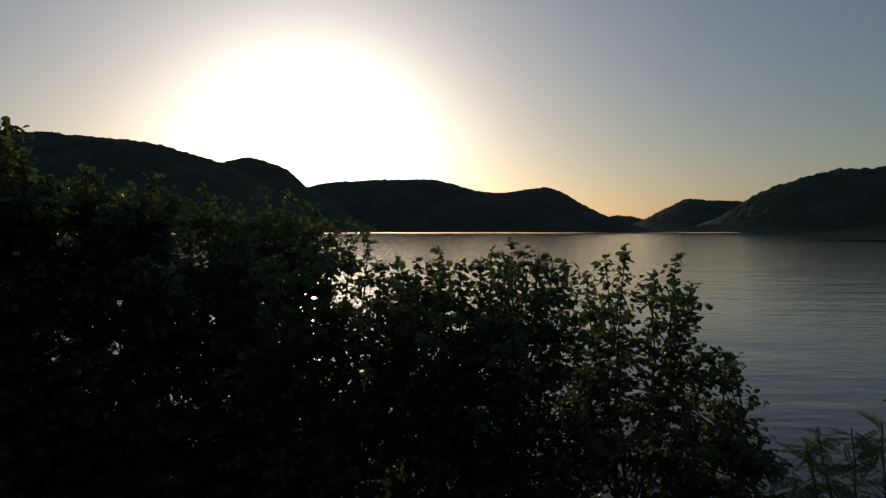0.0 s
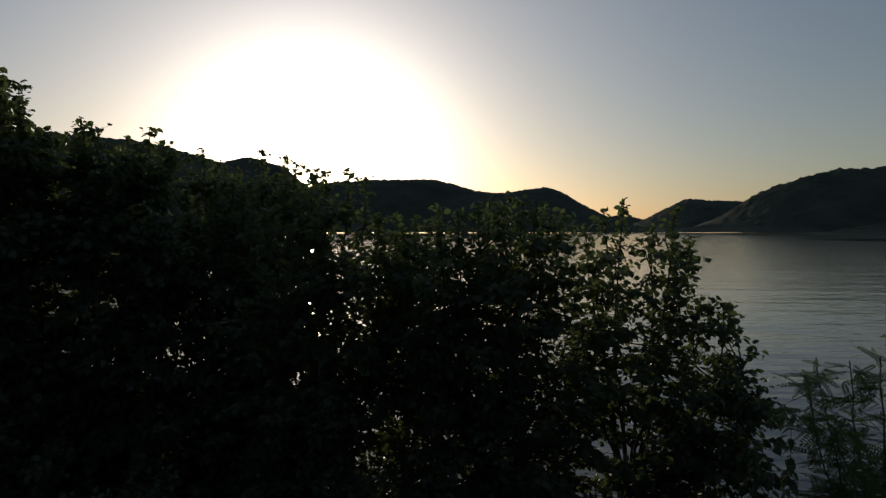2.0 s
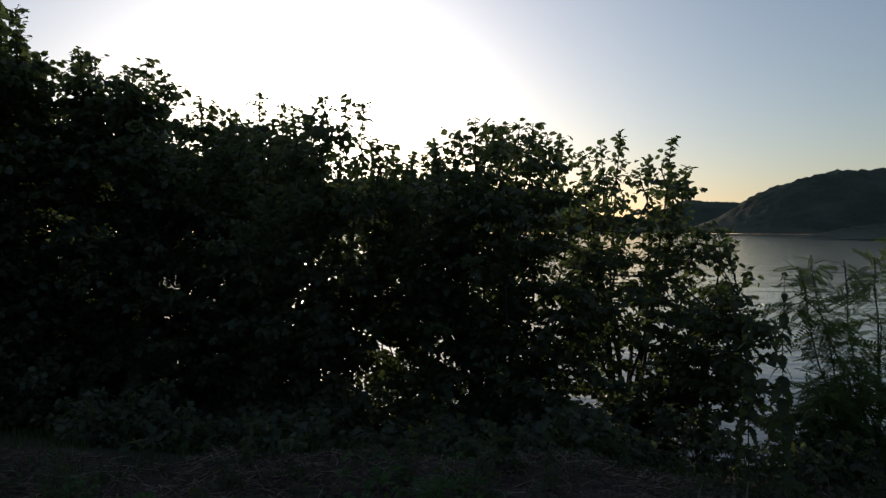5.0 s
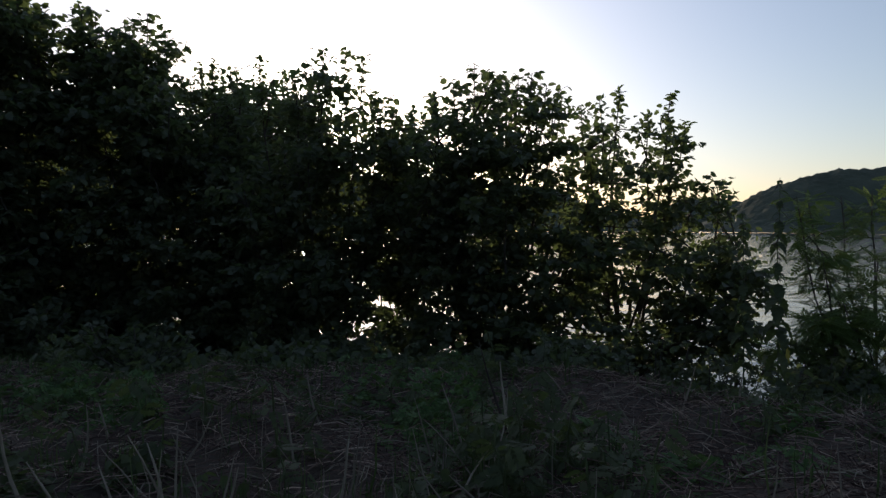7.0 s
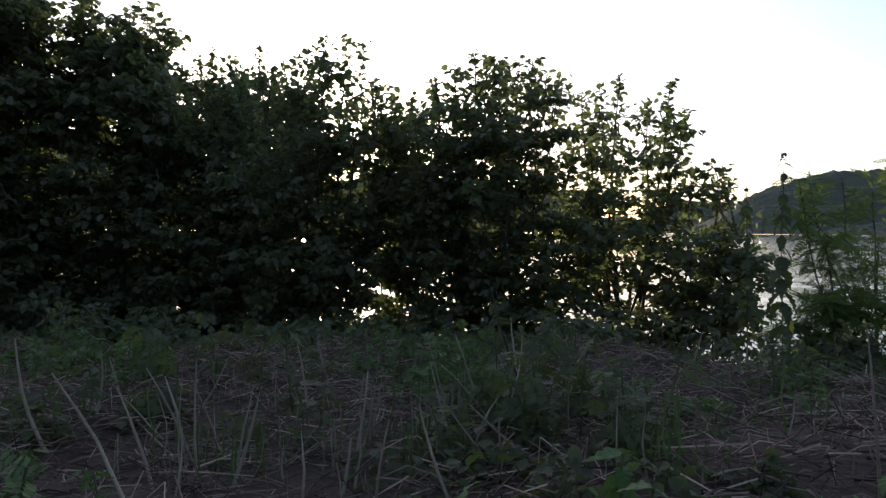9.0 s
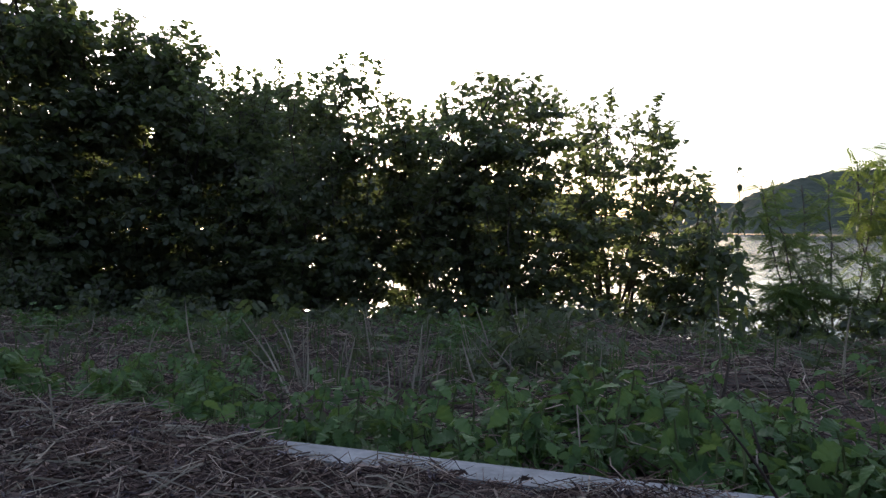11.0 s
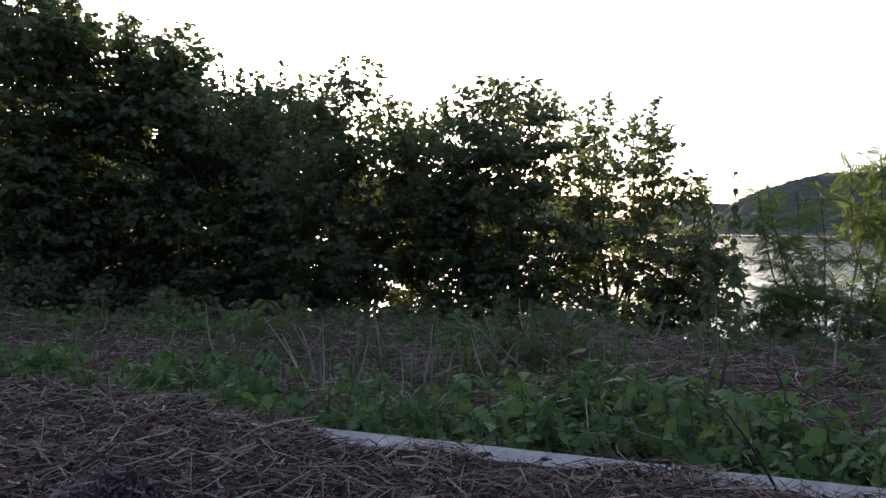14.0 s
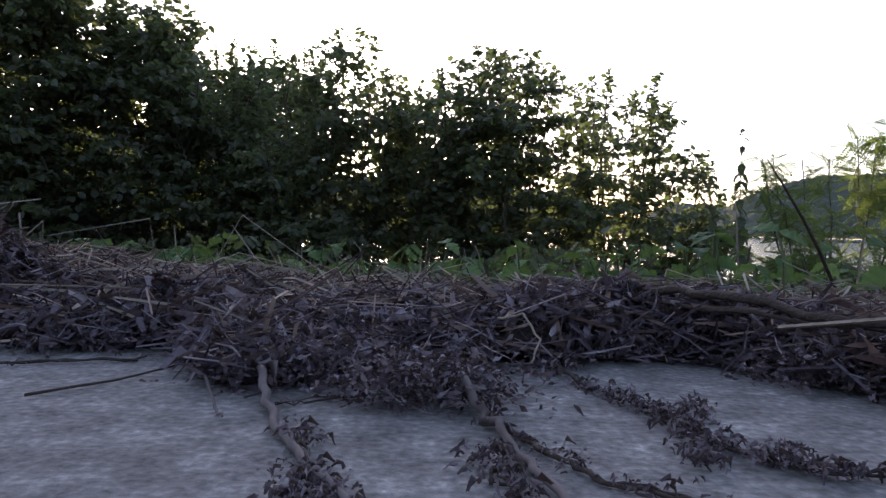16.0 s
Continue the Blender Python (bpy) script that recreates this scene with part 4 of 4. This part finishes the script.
strew("mown_hay", 26000, (-3.4, 3.6, 1.15, 5.2), lambda x, y: float(ground_z(x, y)) + 0.004 + 0.09 * max(0.0, noise.noise(Vector((x * 2.3, y * 2.3, 8)))) * rng.uniform(0.2, 1.0) * min(1, (y - kerb_y(x)) / 0.6) if y > kerb_y(x) + 0.03 else None, rng, (0.03, 0.16), (0.0007, 0.0023), 0.34, M_STRAW,
      "grey-brown mown hay strewn over the ground", lift=0.03)


def blades(name, spots, height, width, mat, label, seed):
    rng = np.random.default_rng(seed)
    P = np.array([(x, y, float(ground_z(x, y)) - 0.01) for x, y in spots])
    a = rng.uniform(0, 2 * math.pi, len(P))
    lean = rng.uniform(0.1, 0.95, len(P))
    A = np.stack([np.cos(a) * lean, np.sin(a) * lean, np.ones(len(P))], 1)
    h = height * rng.uniform(0.4, 1.2, len(P))
    S = np.stack([np.full(len(P), width) * rng.uniform(0.6, 1.4, len(P)), h, h], 1)
    T = ([(-1, 0, 0), (1, 0, 0), (-0.8, 0.5, -0.06), (0.8, 0.5, -0.06), (0, 1, -0.35)], [(0, 1, 3, 2), (2, 3, 4)])
    U = np.stack([np.cos(a), np.sin(a), -lean], 1)
    tagged(new(name, scatter(name, T, poses(P, A, U, S), mat)), label, "grass", kind="stuff")


rng = np.random.default_rng(33)
gs = [(rng.uniform(-6, 6), rng.uniform(4.5, 7.6)) for _ in range(7000)]
blades("bank_grass", gs, 0.12, 0.004, M_GRASS, "dark green grass along the top of the bank", 34)
gs = []
for _ in range(32):
    cx, cy = rng.uniform(-2.5, 3), rng.uniform(1.5, 4.4)
    if cy > kerb_y(cx) + 0.15:
        gs += [(cx + rng.normal() * 0.06, cy + rng.normal() * 0.06) for _ in range(28)]
blades("grass_tufts", gs, 0.12, 0.003, M_GRASS, "short green grass among the hay", 35)

# taller grass at the edge of the mown strip
gs = []
for cx, cy in [(-0.28, 2.3), (-0.15, 2.45), (-0.02, 2.35), (0.05, 2.55), (-0.5, 2.5), (0.3, 2.6), (-0.95, 2.3), (-1.3, 2.6), (0.6, 2.2), (1.1, 2.5), (-0.4, 3.1), (0.2, 3.2), (-1.9, 3.0), (1.7, 3.1)]:
    gs += [(cx + rng.normal() * 0.07, cy + rng.normal() * 0.07) for _ in range(9)]
blades("tall_grass", gs, 0.22, 0.0025, M_GRASS, "tall thin grass among the cut stalks", 37)

blades("dry_grass", [(x + rng.normal() * 0.08, y + rng.normal() * 0.08) for x, y in gs], 0.16, 0.0026, M_STUB, "dry brown grass blades among the cut stalks", 38)

# low herbs growing through the hay
def herbs(name, clumps, seed, label, template=BROAD, mat=M_NETTLE, size=(0.016, 0.045)):
    rng = np.random.default_rng(seed)
    P, A, U, S = [], [], [], []
    for cx, cy, r, h, nn in clumps:
        x, y = cx + rng.normal(size=nn) * r, cy + rng.normal(size=nn) * r
        fall = np.exp(-((x - cx) ** 2 + (y - cy) ** 2) / (2 * r * r))
        z = ground_z(x, y) + h * fall * rng.uniform(0.1, 1.0, nn) + 0.008
        a = rng.uniform(0, 2 * math.pi, nn)
        P.append(np.stack([x, y, z], 1))
        A.append(np.stack([np.cos(a), np.sin(a), rng.uniform(-0.9, 0.6, nn)], 1))
        U.append(np.array([0, 0, 1.0]) + rng.normal(size=(nn, 3)) * 0.5)
        S.append(rng.uniform(*size, nn))
    M = poses(np.concatenate(P), np.concatenate(A), np.concatenate(U), np.concatenate(S))
    tagged(new(name, scatter(name, template, M, mat)), label, "herbs", kind="stuff")


cl = []
while len(cl) < 190:
    cx, cy = rng.uniform(-4.5, 4.2), rng.uniform(1.4, 5.4)
    if cy > kerb_y(cx) + 0.1 and noise.noise(Vector((cx * 1.3, cy * 1.3, 5))) > (0.12 if 1.9 < cy < 4.2 else 0.0):
        cl.append((cx, cy, rng.uniform(0.03, 0.10), rng.uniform(0.03, 0.13), int(rng.uniform(25, 80))))
herbs("low_herbs", cl, 36, "small dull green herbs growing through the mown hay")
cl = []
for cx, cy, w, h, k in [(-1.08, 3.6, 0.20, 0.16, 3), (0.35, 3.6, 0.35, 0.26, 8), (0.1, 4.3, 0.4, 0.25, 7), (-1.6, 3.9, 0.3, 0.22, 6), (0.9, 3.0, 0.3, 0.14, 5), (-2.4, 4.4, 0.4, 0.2, 6), (1.9, 3.6, 0.3, 0.12, 4)]:
    cl += [(cx + rng.normal() * w * 0.5, cy + rng.normal() * w * 0.5, rng.uniform(0.07, 0.13), h * rng.uniform(0.5, 1.1), 52) for _ in range(k)]
herbs("herb_mounds", cl, 53, "taller pale green herbs standing in the mown strip", FROND, M_WEED, (0.03, 0.07))
# dense small foliage under the tops of the green weeds
cl = [(x, y, rng.uniform(0.03, 0.07), rng.uniform(0.04, 0.11), 55) for x, y in patch(rng, 52, 0.16, 0.75, 0.95, 1.85) + patch(rng, 30, 0.65, 1.6, 0.6, 1.28) + patch(rng, 16, -0.5, 0.25, 1.2, 1.55)]
herbs("weed_undergrowth", cl, 51, "small bright green leaves of low weeds", WEED_LEAF, M_WEED, (0.018, 0.044))
cl = [(x, y, rng.uniform(0.03, 0.06), rng.uniform(0.04, 0.10), 26) for x, y in patch(rng, 62, -1.7, -0.40, 1.5, 2.0) + patch(rng, 10, -0.5, 0.2, 1.3, 1.7)]
herbs("feathery_undergrowth", cl, 52, "narrow lobed pale green leaves of low weeds", FROND, M_WEED, (0.022, 0.05))

# dry crumbled leaves along the front of the hay
P, A, U, S = [], [], [], []
rng = np.random.default_rng(41)
while len(P) < 16000:
    x = rng.uniform(-1.0, 1.0)
    y = hay_edge(x) + abs(rng.normal()) * 0.11 - 0.012
    if rng.uniform() < 0.12:
        x, y = -0.36 + rng.normal() * 0.06, 0.71 + rng.normal() * 0.06
    h = hay_depth(x, y)
    lump = max(0.0, noise.noise(Vector((x * 24, y * 24, 11)))) * 0.022
    P.append((x, y, (h or 0.0) + rng.uniform(0.001, 0.010) + (lump if h else 0.0) * rng.uniform(0.3, 1.0)))
    A.append(rng.normal(size=3) * [1, 1, 0.45]); U.append(rng.normal(size=3) + [0, 0, 0.9]); S.append(0.003 + 0.011 * rng.uniform() ** 2)
for cx, cy, rr, nn in [(0.005, 0.475, 0.022, 1700), (-0.06, 0.52, 0.024, 1400), (0.21, 0.52, 0.02, 700), (0.13, 0.60, 0.02, 700)]:
    for _ in range(nn):
        P.append((cx + rng.normal() * rr, cy + rng.normal() * rr * 0.6, 0.002 + abs(rng.normal()) * rr * 0.45))
        A.append(rng.normal(size=3) * [1, 1, 0.45]); U.append(rng.normal(size=3) + [0, 0, 0.9]); S.append(0.002 + 0.008 * rng.uniform() ** 2)
CRUMPLED = ([(-0.05, 0, 0), (0.06, 0.05, 0.08), (-0.13, 0.35, 0.14), (0.09, 0.40, -0.06), (-0.08, 0.72, -0.08), (0.12, 0.68, 0.14), (0.05, 1.0, 0.02)],
            [(0, 1, 3, 2), (2, 3, 5, 4), (4, 5, 6)])
tagged(new("dry_leaf_litter", scatter("dry_leaf_litter", CRUMPLED, poses(np.array(P), np.array(A), np.array(U), np.array(S)), M_LITTER)),
       "grey-brown crumbled dry leaves along the hay edge", "litter", kind="stuff")


# larger curled leaves heaped among the crumbs
v, f = [], []
for i in range(5):
    for k in range(3):
        s, t = k / 2 - 0.5, i / 4
        w = 0.30 * math.sin(math.pi * (0.10 + 0.82 * t)) * (1 + 0.25 * math.sin(7 * t + 2 * k))
        v.append((w * s + 0.06 * math.sin(9 * t), t + 0.10 * math.sin(4 * s), 1.6 * w * s * s * 2 + 0.26 * math.sin(4.2 * t) + 0.07 * math.sin(8 * t + 9 * s)))
for i in range(4):
    for k in range(2):
        f.append((i * 3 + k, i * 3 + k + 1, i * 3 + k + 4, i * 3 + k + 3))
CURLED = (v, f)
P, A, U, S = [], [], [], []
while len(P) < 19000:
    x = rng.uniform(-0.75, 0.8)
    wide = rng.uniform() < 0.42
    y = rng.uniform(0.5, 1.5) if wide else hay_edge(x) + abs(rng.normal()) * 0.075 - 0.004
    hd = hay_depth(x, y)
    if hd is None or noise.noise(Vector((x * 17, y * 17, 4))) < (0.1 if wide else -0.35):
        continue
    lump = max(0.0, noise.noise(Vector((x * 24, y * 24, 11)))) * 0.022
    P.append((x, y, hd + lump * rng.uniform(0.4, 1.05) + rng.uniform(0, 0.006)))
    A.append(rng.normal(size=3) * [1, 1, 0.6]); U.append(rng.normal(size=3) + [0, 0, 0.6]); S.append(0.005 + 0.013 * rng.uniform() ** 1.8)
tagged(new("curled_leaves", scatter("curled_leaves", CURLED, poses(np.array(P), np.array(A), np.array(U), np.array(S)), M_LITTER, True)),
       "curled withered purple-brown leaves along the hay edge", "litter", kind="stuff")


# torn flat pieces of stems and blades all through the hay
STRIP = ([(-0.5, -0.5, 0), (0.5, -0.46, 0.3), (-0.6, -0.1, 0.5), (0.45, -0.15, 0), (-0.4, 0.2, 0), (0.6, 0.22, 0.6), (-0.2, 0.5, 0.5), (0.3, 0.46, 0.1)],
         [(0, 1, 3, 2), (2, 3, 5, 4), (4, 5, 7, 6)])
P, A, U, S = [], [], [], []
while len(P) < 14000:
    x, y = rng.uniform(-1.5, 1.5), rng.uniform(0.45, 1.7)
    hd = hay_depth(x, y)
    if hd is None or hd < 0.004:
        continue
    P.append((x, y, hd + rng.uniform(-0.002, 0.012)))
    A.append(rng.normal(size=3) * [1, 0.8, 0.28]); U.append(rng.normal(size=3) * 0.8 + [0, 0, 0.8])
    w = rng.uniform(0.0012, 0.0042)
    S.append((w, rng.uniform(0.012, 0.06), w))
tagged(new("torn_hay", scatter("torn_hay", STRIP, poses(np.array(P), np.array(A), np.array(U), np.array(S)), M_STRAW)),
       "torn flat brown pieces of stems and blades in the hay", "hay", kind="stuff")


# broken stringy stems among the dry leaves
strew("withered_fibres", 3200, (-1.0, 1.0, 0.4, 1.0), lambda x, y: (hay_depth(x, y) or 0.0) + 0.004 if -0.015 < y - hay_edge(x) < 0.24 * rng.uniform() else None, rng, (0.010, 0.045), (0.0003, 0.0008), 0.5, M_LITTER,
      "broken grey-brown weed stems along the hay edge", category="litter", bend=0.22, lift=0.014)


def trail(points, seed, label, thick=0.0012, leaves=300, wide=0.006):
    """A withered weed lying on the slab: twin stems with shrivelled leaves along them."""
    rng = np.random.default_rng(seed)
    o = np.array(points[0], float)
    K = np.array(points, float) - o
    t = np.linspace(0, len(K) - 1, 5 * (len(K) - 1) + 1)
    pts = np.stack([np.interp(t, np.arange(len(K)), K[:, j]) for j in range(3)], 1)
    top = empty("withered_weed", o, label, "weed", "withered weeds on the slab")
    for q in range(2):
        line = pts + rng.normal(size=pts.shape) * [wide * 0.3, wide * 0.3, 0.0006] + [0, q * wide * 0.5, 0]
        put_part("stem", mesh_of("stem", *tube(line, np.linspace(thick, thick * 0.5, len(line)) * (1 - 0.3 * q), 6), M_TWIG, True), top)
    if leaves:
        u = rng.uniform(0, len(pts) - 1.001, leaves)
        near = noise.noise(Vector((seed, 1, 1)))
        u = np.array([q for q in u if noise.noise(Vector((q * 0.55, seed * 3.1, near))) > -0.08])
        c = np.stack([np.interp(u, np.arange(len(pts)), pts[:, j]) for j in range(3)], 1)
        c += rng.normal(size=c.shape) * [wide, wide * 0.7, 0]
        c[:, 2] += np.abs(rng.normal(size=len(u))) * wide * 0.35
        M = poses(c, rng.normal(size=c.shape) * [1, 1, 0.3], rng.normal(size=c.shape) * 0.8 + [0, 0, 0.9], 0.0014 + 0.0046 * rng.uniform(size=len(u)) ** 1.6)
        put_part("shrivelled_leaves", scatter("shrivelled_leaves", CURLED, M, M_LITTER, True), top, "shrivelled purple-brown leaves", "stuff")


trail([(0.022, 0.47, 0.006), (0.031, 0.445, 0.003), (0.040, 0.417, 0.002), (0.052, 0.392, 0.002), (0.060, 0.373, 0.002), (0.077, 0.362, 0.002), (0.10, 0.348, 0.002)], 1,
      "withered brown stem trailing over the concrete", 0.0014, 160, 0.004)
trail([(0.060, 0.60, 0.008), (0.073, 0.563, 0.004), (0.089, 0.492, 0.002), (0.104, 0.461, 0.002), (0.108, 0.427, 0.002), (0.118, 0.400, 0.002), (0.131, 0.388, 0.002), (0.146, 0.381, 0.002), (0.18, 0.372, 0.002)], 2,
      "long withered leafy stem trailing over the concrete", 0.0012, 1300, 0.0045)
trail([(0.126, 0.47, 0.002), (0.113, 0.443, 0.002), (0.105, 0.410, 0.002), (0.099, 0.385, 0.002)], 3, "short withered leafy stem on the concrete", 0.0009, 400, 0.0045)
trail([(-0.044, 0.42, 0.002), (-0.034, 0.382, 0.002), (-0.030, 0.362, 0.002), (-0.020, 0.350, 0.002)], 4, "small heap of withered leaves on the concrete", 0.0008, 650, 0.0055)
trail([(0.026, 0.40, 0.002), (0.028, 0.372, 0.002), (0.034, 0.366, 0.002), (0.030, 0.345, 0.002)], 5, "small heap of withered leaves on the concrete", 0.0008, 450, 0.005)
trail([(0.135, 0.405, 0.002), (0.128, 0.392, 0.002), (0.138, 0.378, 0.002)], 6, "small heap of withered leaves on the concrete", 0.0008, 320, 0.0045)
trail([(-0.02, 0.478, 0.002), (-0.045, 0.470, 0.002), (-0.06, 0.462, 0.002)], 7, "thin withered stem on the concrete", 0.0007, 20, 0.003)
trail([(-0.16, 0.56, 0.002), (-0.21, 0.545, 0.002), (-0.26, 0.53, 0.002)], 8, "thin withered stem on the concrete", 0.0009, 30, 0.004)


def stick(points, r, label, seed, mat=M_TWIG, name="stick"):
    rng = np.random.default_rng(seed)
    o = np.array(points[0], float)
    P = np.array(points, float) - o
    t = np.linspace(0, len(P) - 1, 4 * (len(P) - 1) + 1)
    pts = np.stack([np.interp(t, np.arange(len(P)), P[:, j]) for j in range(3)], 1)
    pts[1:-1] += rng.normal(size=(len(pts) - 2, 3)) * r * 0.5
    ob = new(name, mesh_of(name, *tube(pts, np.linspace(r, r * 0.6, len(pts)), 7), mat, True))
    ob.location = o
    tagged(ob, label, "stick", "sticks on the slab")


stick([(-0.175, 0.47, 0.002), (-0.15, 0.50, 0.002), (-0.12, 0.56, 0.004)], 0.0008, "thin dark curved stem lying on the concrete", 1)
stick([(0.10, 0.82, 0.032), (0.15, 0.65, 0.041), (0.18, 0.57, 0.044), (0.235, 0.475, 0.039)], 0.0040, "thick brown stem lying across the hay", 4)
stick([(0.085, 0.80, 0.024), (0.135, 0.66, 0.034), (0.19, 0.55, 0.036), (0.27, 0.46, 0.031)], 0.0018, "brown stem lying across the hay", 7)
stick([(0.17, 0.80, 0.020), (0.23, 0.66, 0.030), (0.36, 0.56, 0.030)], 0.0011, "pale straw stem lying on the hay", 8, M_STUB)
stick([(0.045, 0.55, 0.030), (0.057, 0.535, 0.034), (0.064, 0.52, 0.022), (0.058, 0.51, 0.012)], 0.0008, "pale bent straw stem on the hay edge", 9, M_STUB)
stick([(-0.075, 0.49, 0.012), (-0.064, 0.458, 0.003), (-0.055, 0.435, 0.003), (-0.042, 0.40, 0.003), (-0.029, 0.373, 0.003), (-0.015, 0.348, 0.003)], 0.0021,
      "thick grey-brown weed stem lying on the concrete", 11, M_DRY)
stick([(0.020, 0.47, 0.014), (0.028, 0.443, 0.004), (0.035, 0.413, 0.003), (0.041, 0.38, 0.003), (0.045, 0.345, 0.003)], 0.0023, "thick grey-brown weed stem lying on the concrete", 12, M_DRY)
stick([(-0.105, 0.50, 0.006), (-0.085, 0.452, 0.002), (-0.078, 0.44, 0.002)], 0.0009, "thin grey-brown stem lying on the concrete", 13, M_DRY)
stick([(-0.42, 0.66, 0.035), (-0.2, 0.64, 0.035)], 0.0011, "pale straw stem lying on the hay", 5, M_STUB)
stick([(-0.37, 0.84, 0.035), (-0.22, 0.74, 0.032), (-0.12, 0.68, 0.028)], 0.0013, "pale straw stem lying on the hay", 6, M_STUB)

for q, (x0, y0, x1, y1) in enumerate([(0.95, 2.18, 1.75, 2.02), (1.05, 2.30, 1.95, 2.12), (0.90, 2.08, 1.5, 2.20), (1.2, 2.42, 2.0, 2.38)]):
    zs = [float(ground_z(x0 + (x1 - x0) * t, y0 + (y1 - y0) * t)) + 0.012 for t in (0, 0.5, 1)]
    stick([(x0, y0, zs[0]), ((x0 + x1) / 2, (y0 + y1) / 2, zs[1]), (x1, y1, zs[2])], 0.0045, "dark branch lying in the mown strip", 20 + q)


# ---------------------------------------------------------------- the concrete strip
def slab():
    """A strip of concrete, its far edge along the kerb line, with softened edges."""
    ang = math.atan(-0.322)
    bm = bmesh.new()
    bmesh.ops.create_cube(bm, size=1.0)
    bmesh.ops.scale(bm, vec=(40, 2.6, 0.14), verts=bm.verts)
    bmesh.ops.bevel(bm, geom=bm.edges[:], offset=0.012, segments=2, affect="EDGES")
    me = bpy.data.meshes.new("concrete_path")
    bm.to_mesh(me); bm.free()
    me.materials.append(M_CONCRETE)
    ob = new("concrete_path", me)
    c = Vector((0, 1.122, 0)) + Vector((math.sin(ang), -math.cos(ang), 0)) * (1.3 + 0.085)
    ob.matrix_world = Matrix.Translation((c.x, c.y, -0.07)) @ Matrix.Rotation(ang, 4, "Z")
    tagged(ob, "grey weathered concrete path", "path", kind="structure")
    kerb = new("kerb")
    tagged(kerb, "pale concrete kerb along the path", "kerb", kind="structure")
    bm = bmesh.new()
    bmesh.ops.create_cube(bm, size=1.0)
    bmesh.ops.scale(bm, vec=(0.994, 0.079, 0.2), verts=bm.verts)
    bmesh.ops.bevel(bm, geom=bm.edges[:], offset=0.006, segments=2, affect="EDGES")
    me = bpy.data.meshes.new("kerb_stone")
    bm.to_mesh(me); bm.free()
    me.materials.append(M_KERB)
    along = Vector((math.cos(ang), math.sin(ang), 0))
    rng = random.Random(3)
    for k in range(-19, 20):
        q = Vector((0.2, 1.122 - 0.322 * 0.2, 0)) + along * k + Vector((math.sin(ang), -math.cos(ang), 0)) * 0.041
        ob = new("kerb_stone", me)
        ob.parent = kerb
        ob.matrix_basis = Matrix.Translation((q.x, q.y, -0.099 + rng.uniform(-0.002, 0.002))) @ Matrix.Rotation(ang, 4, "Z")


slab()
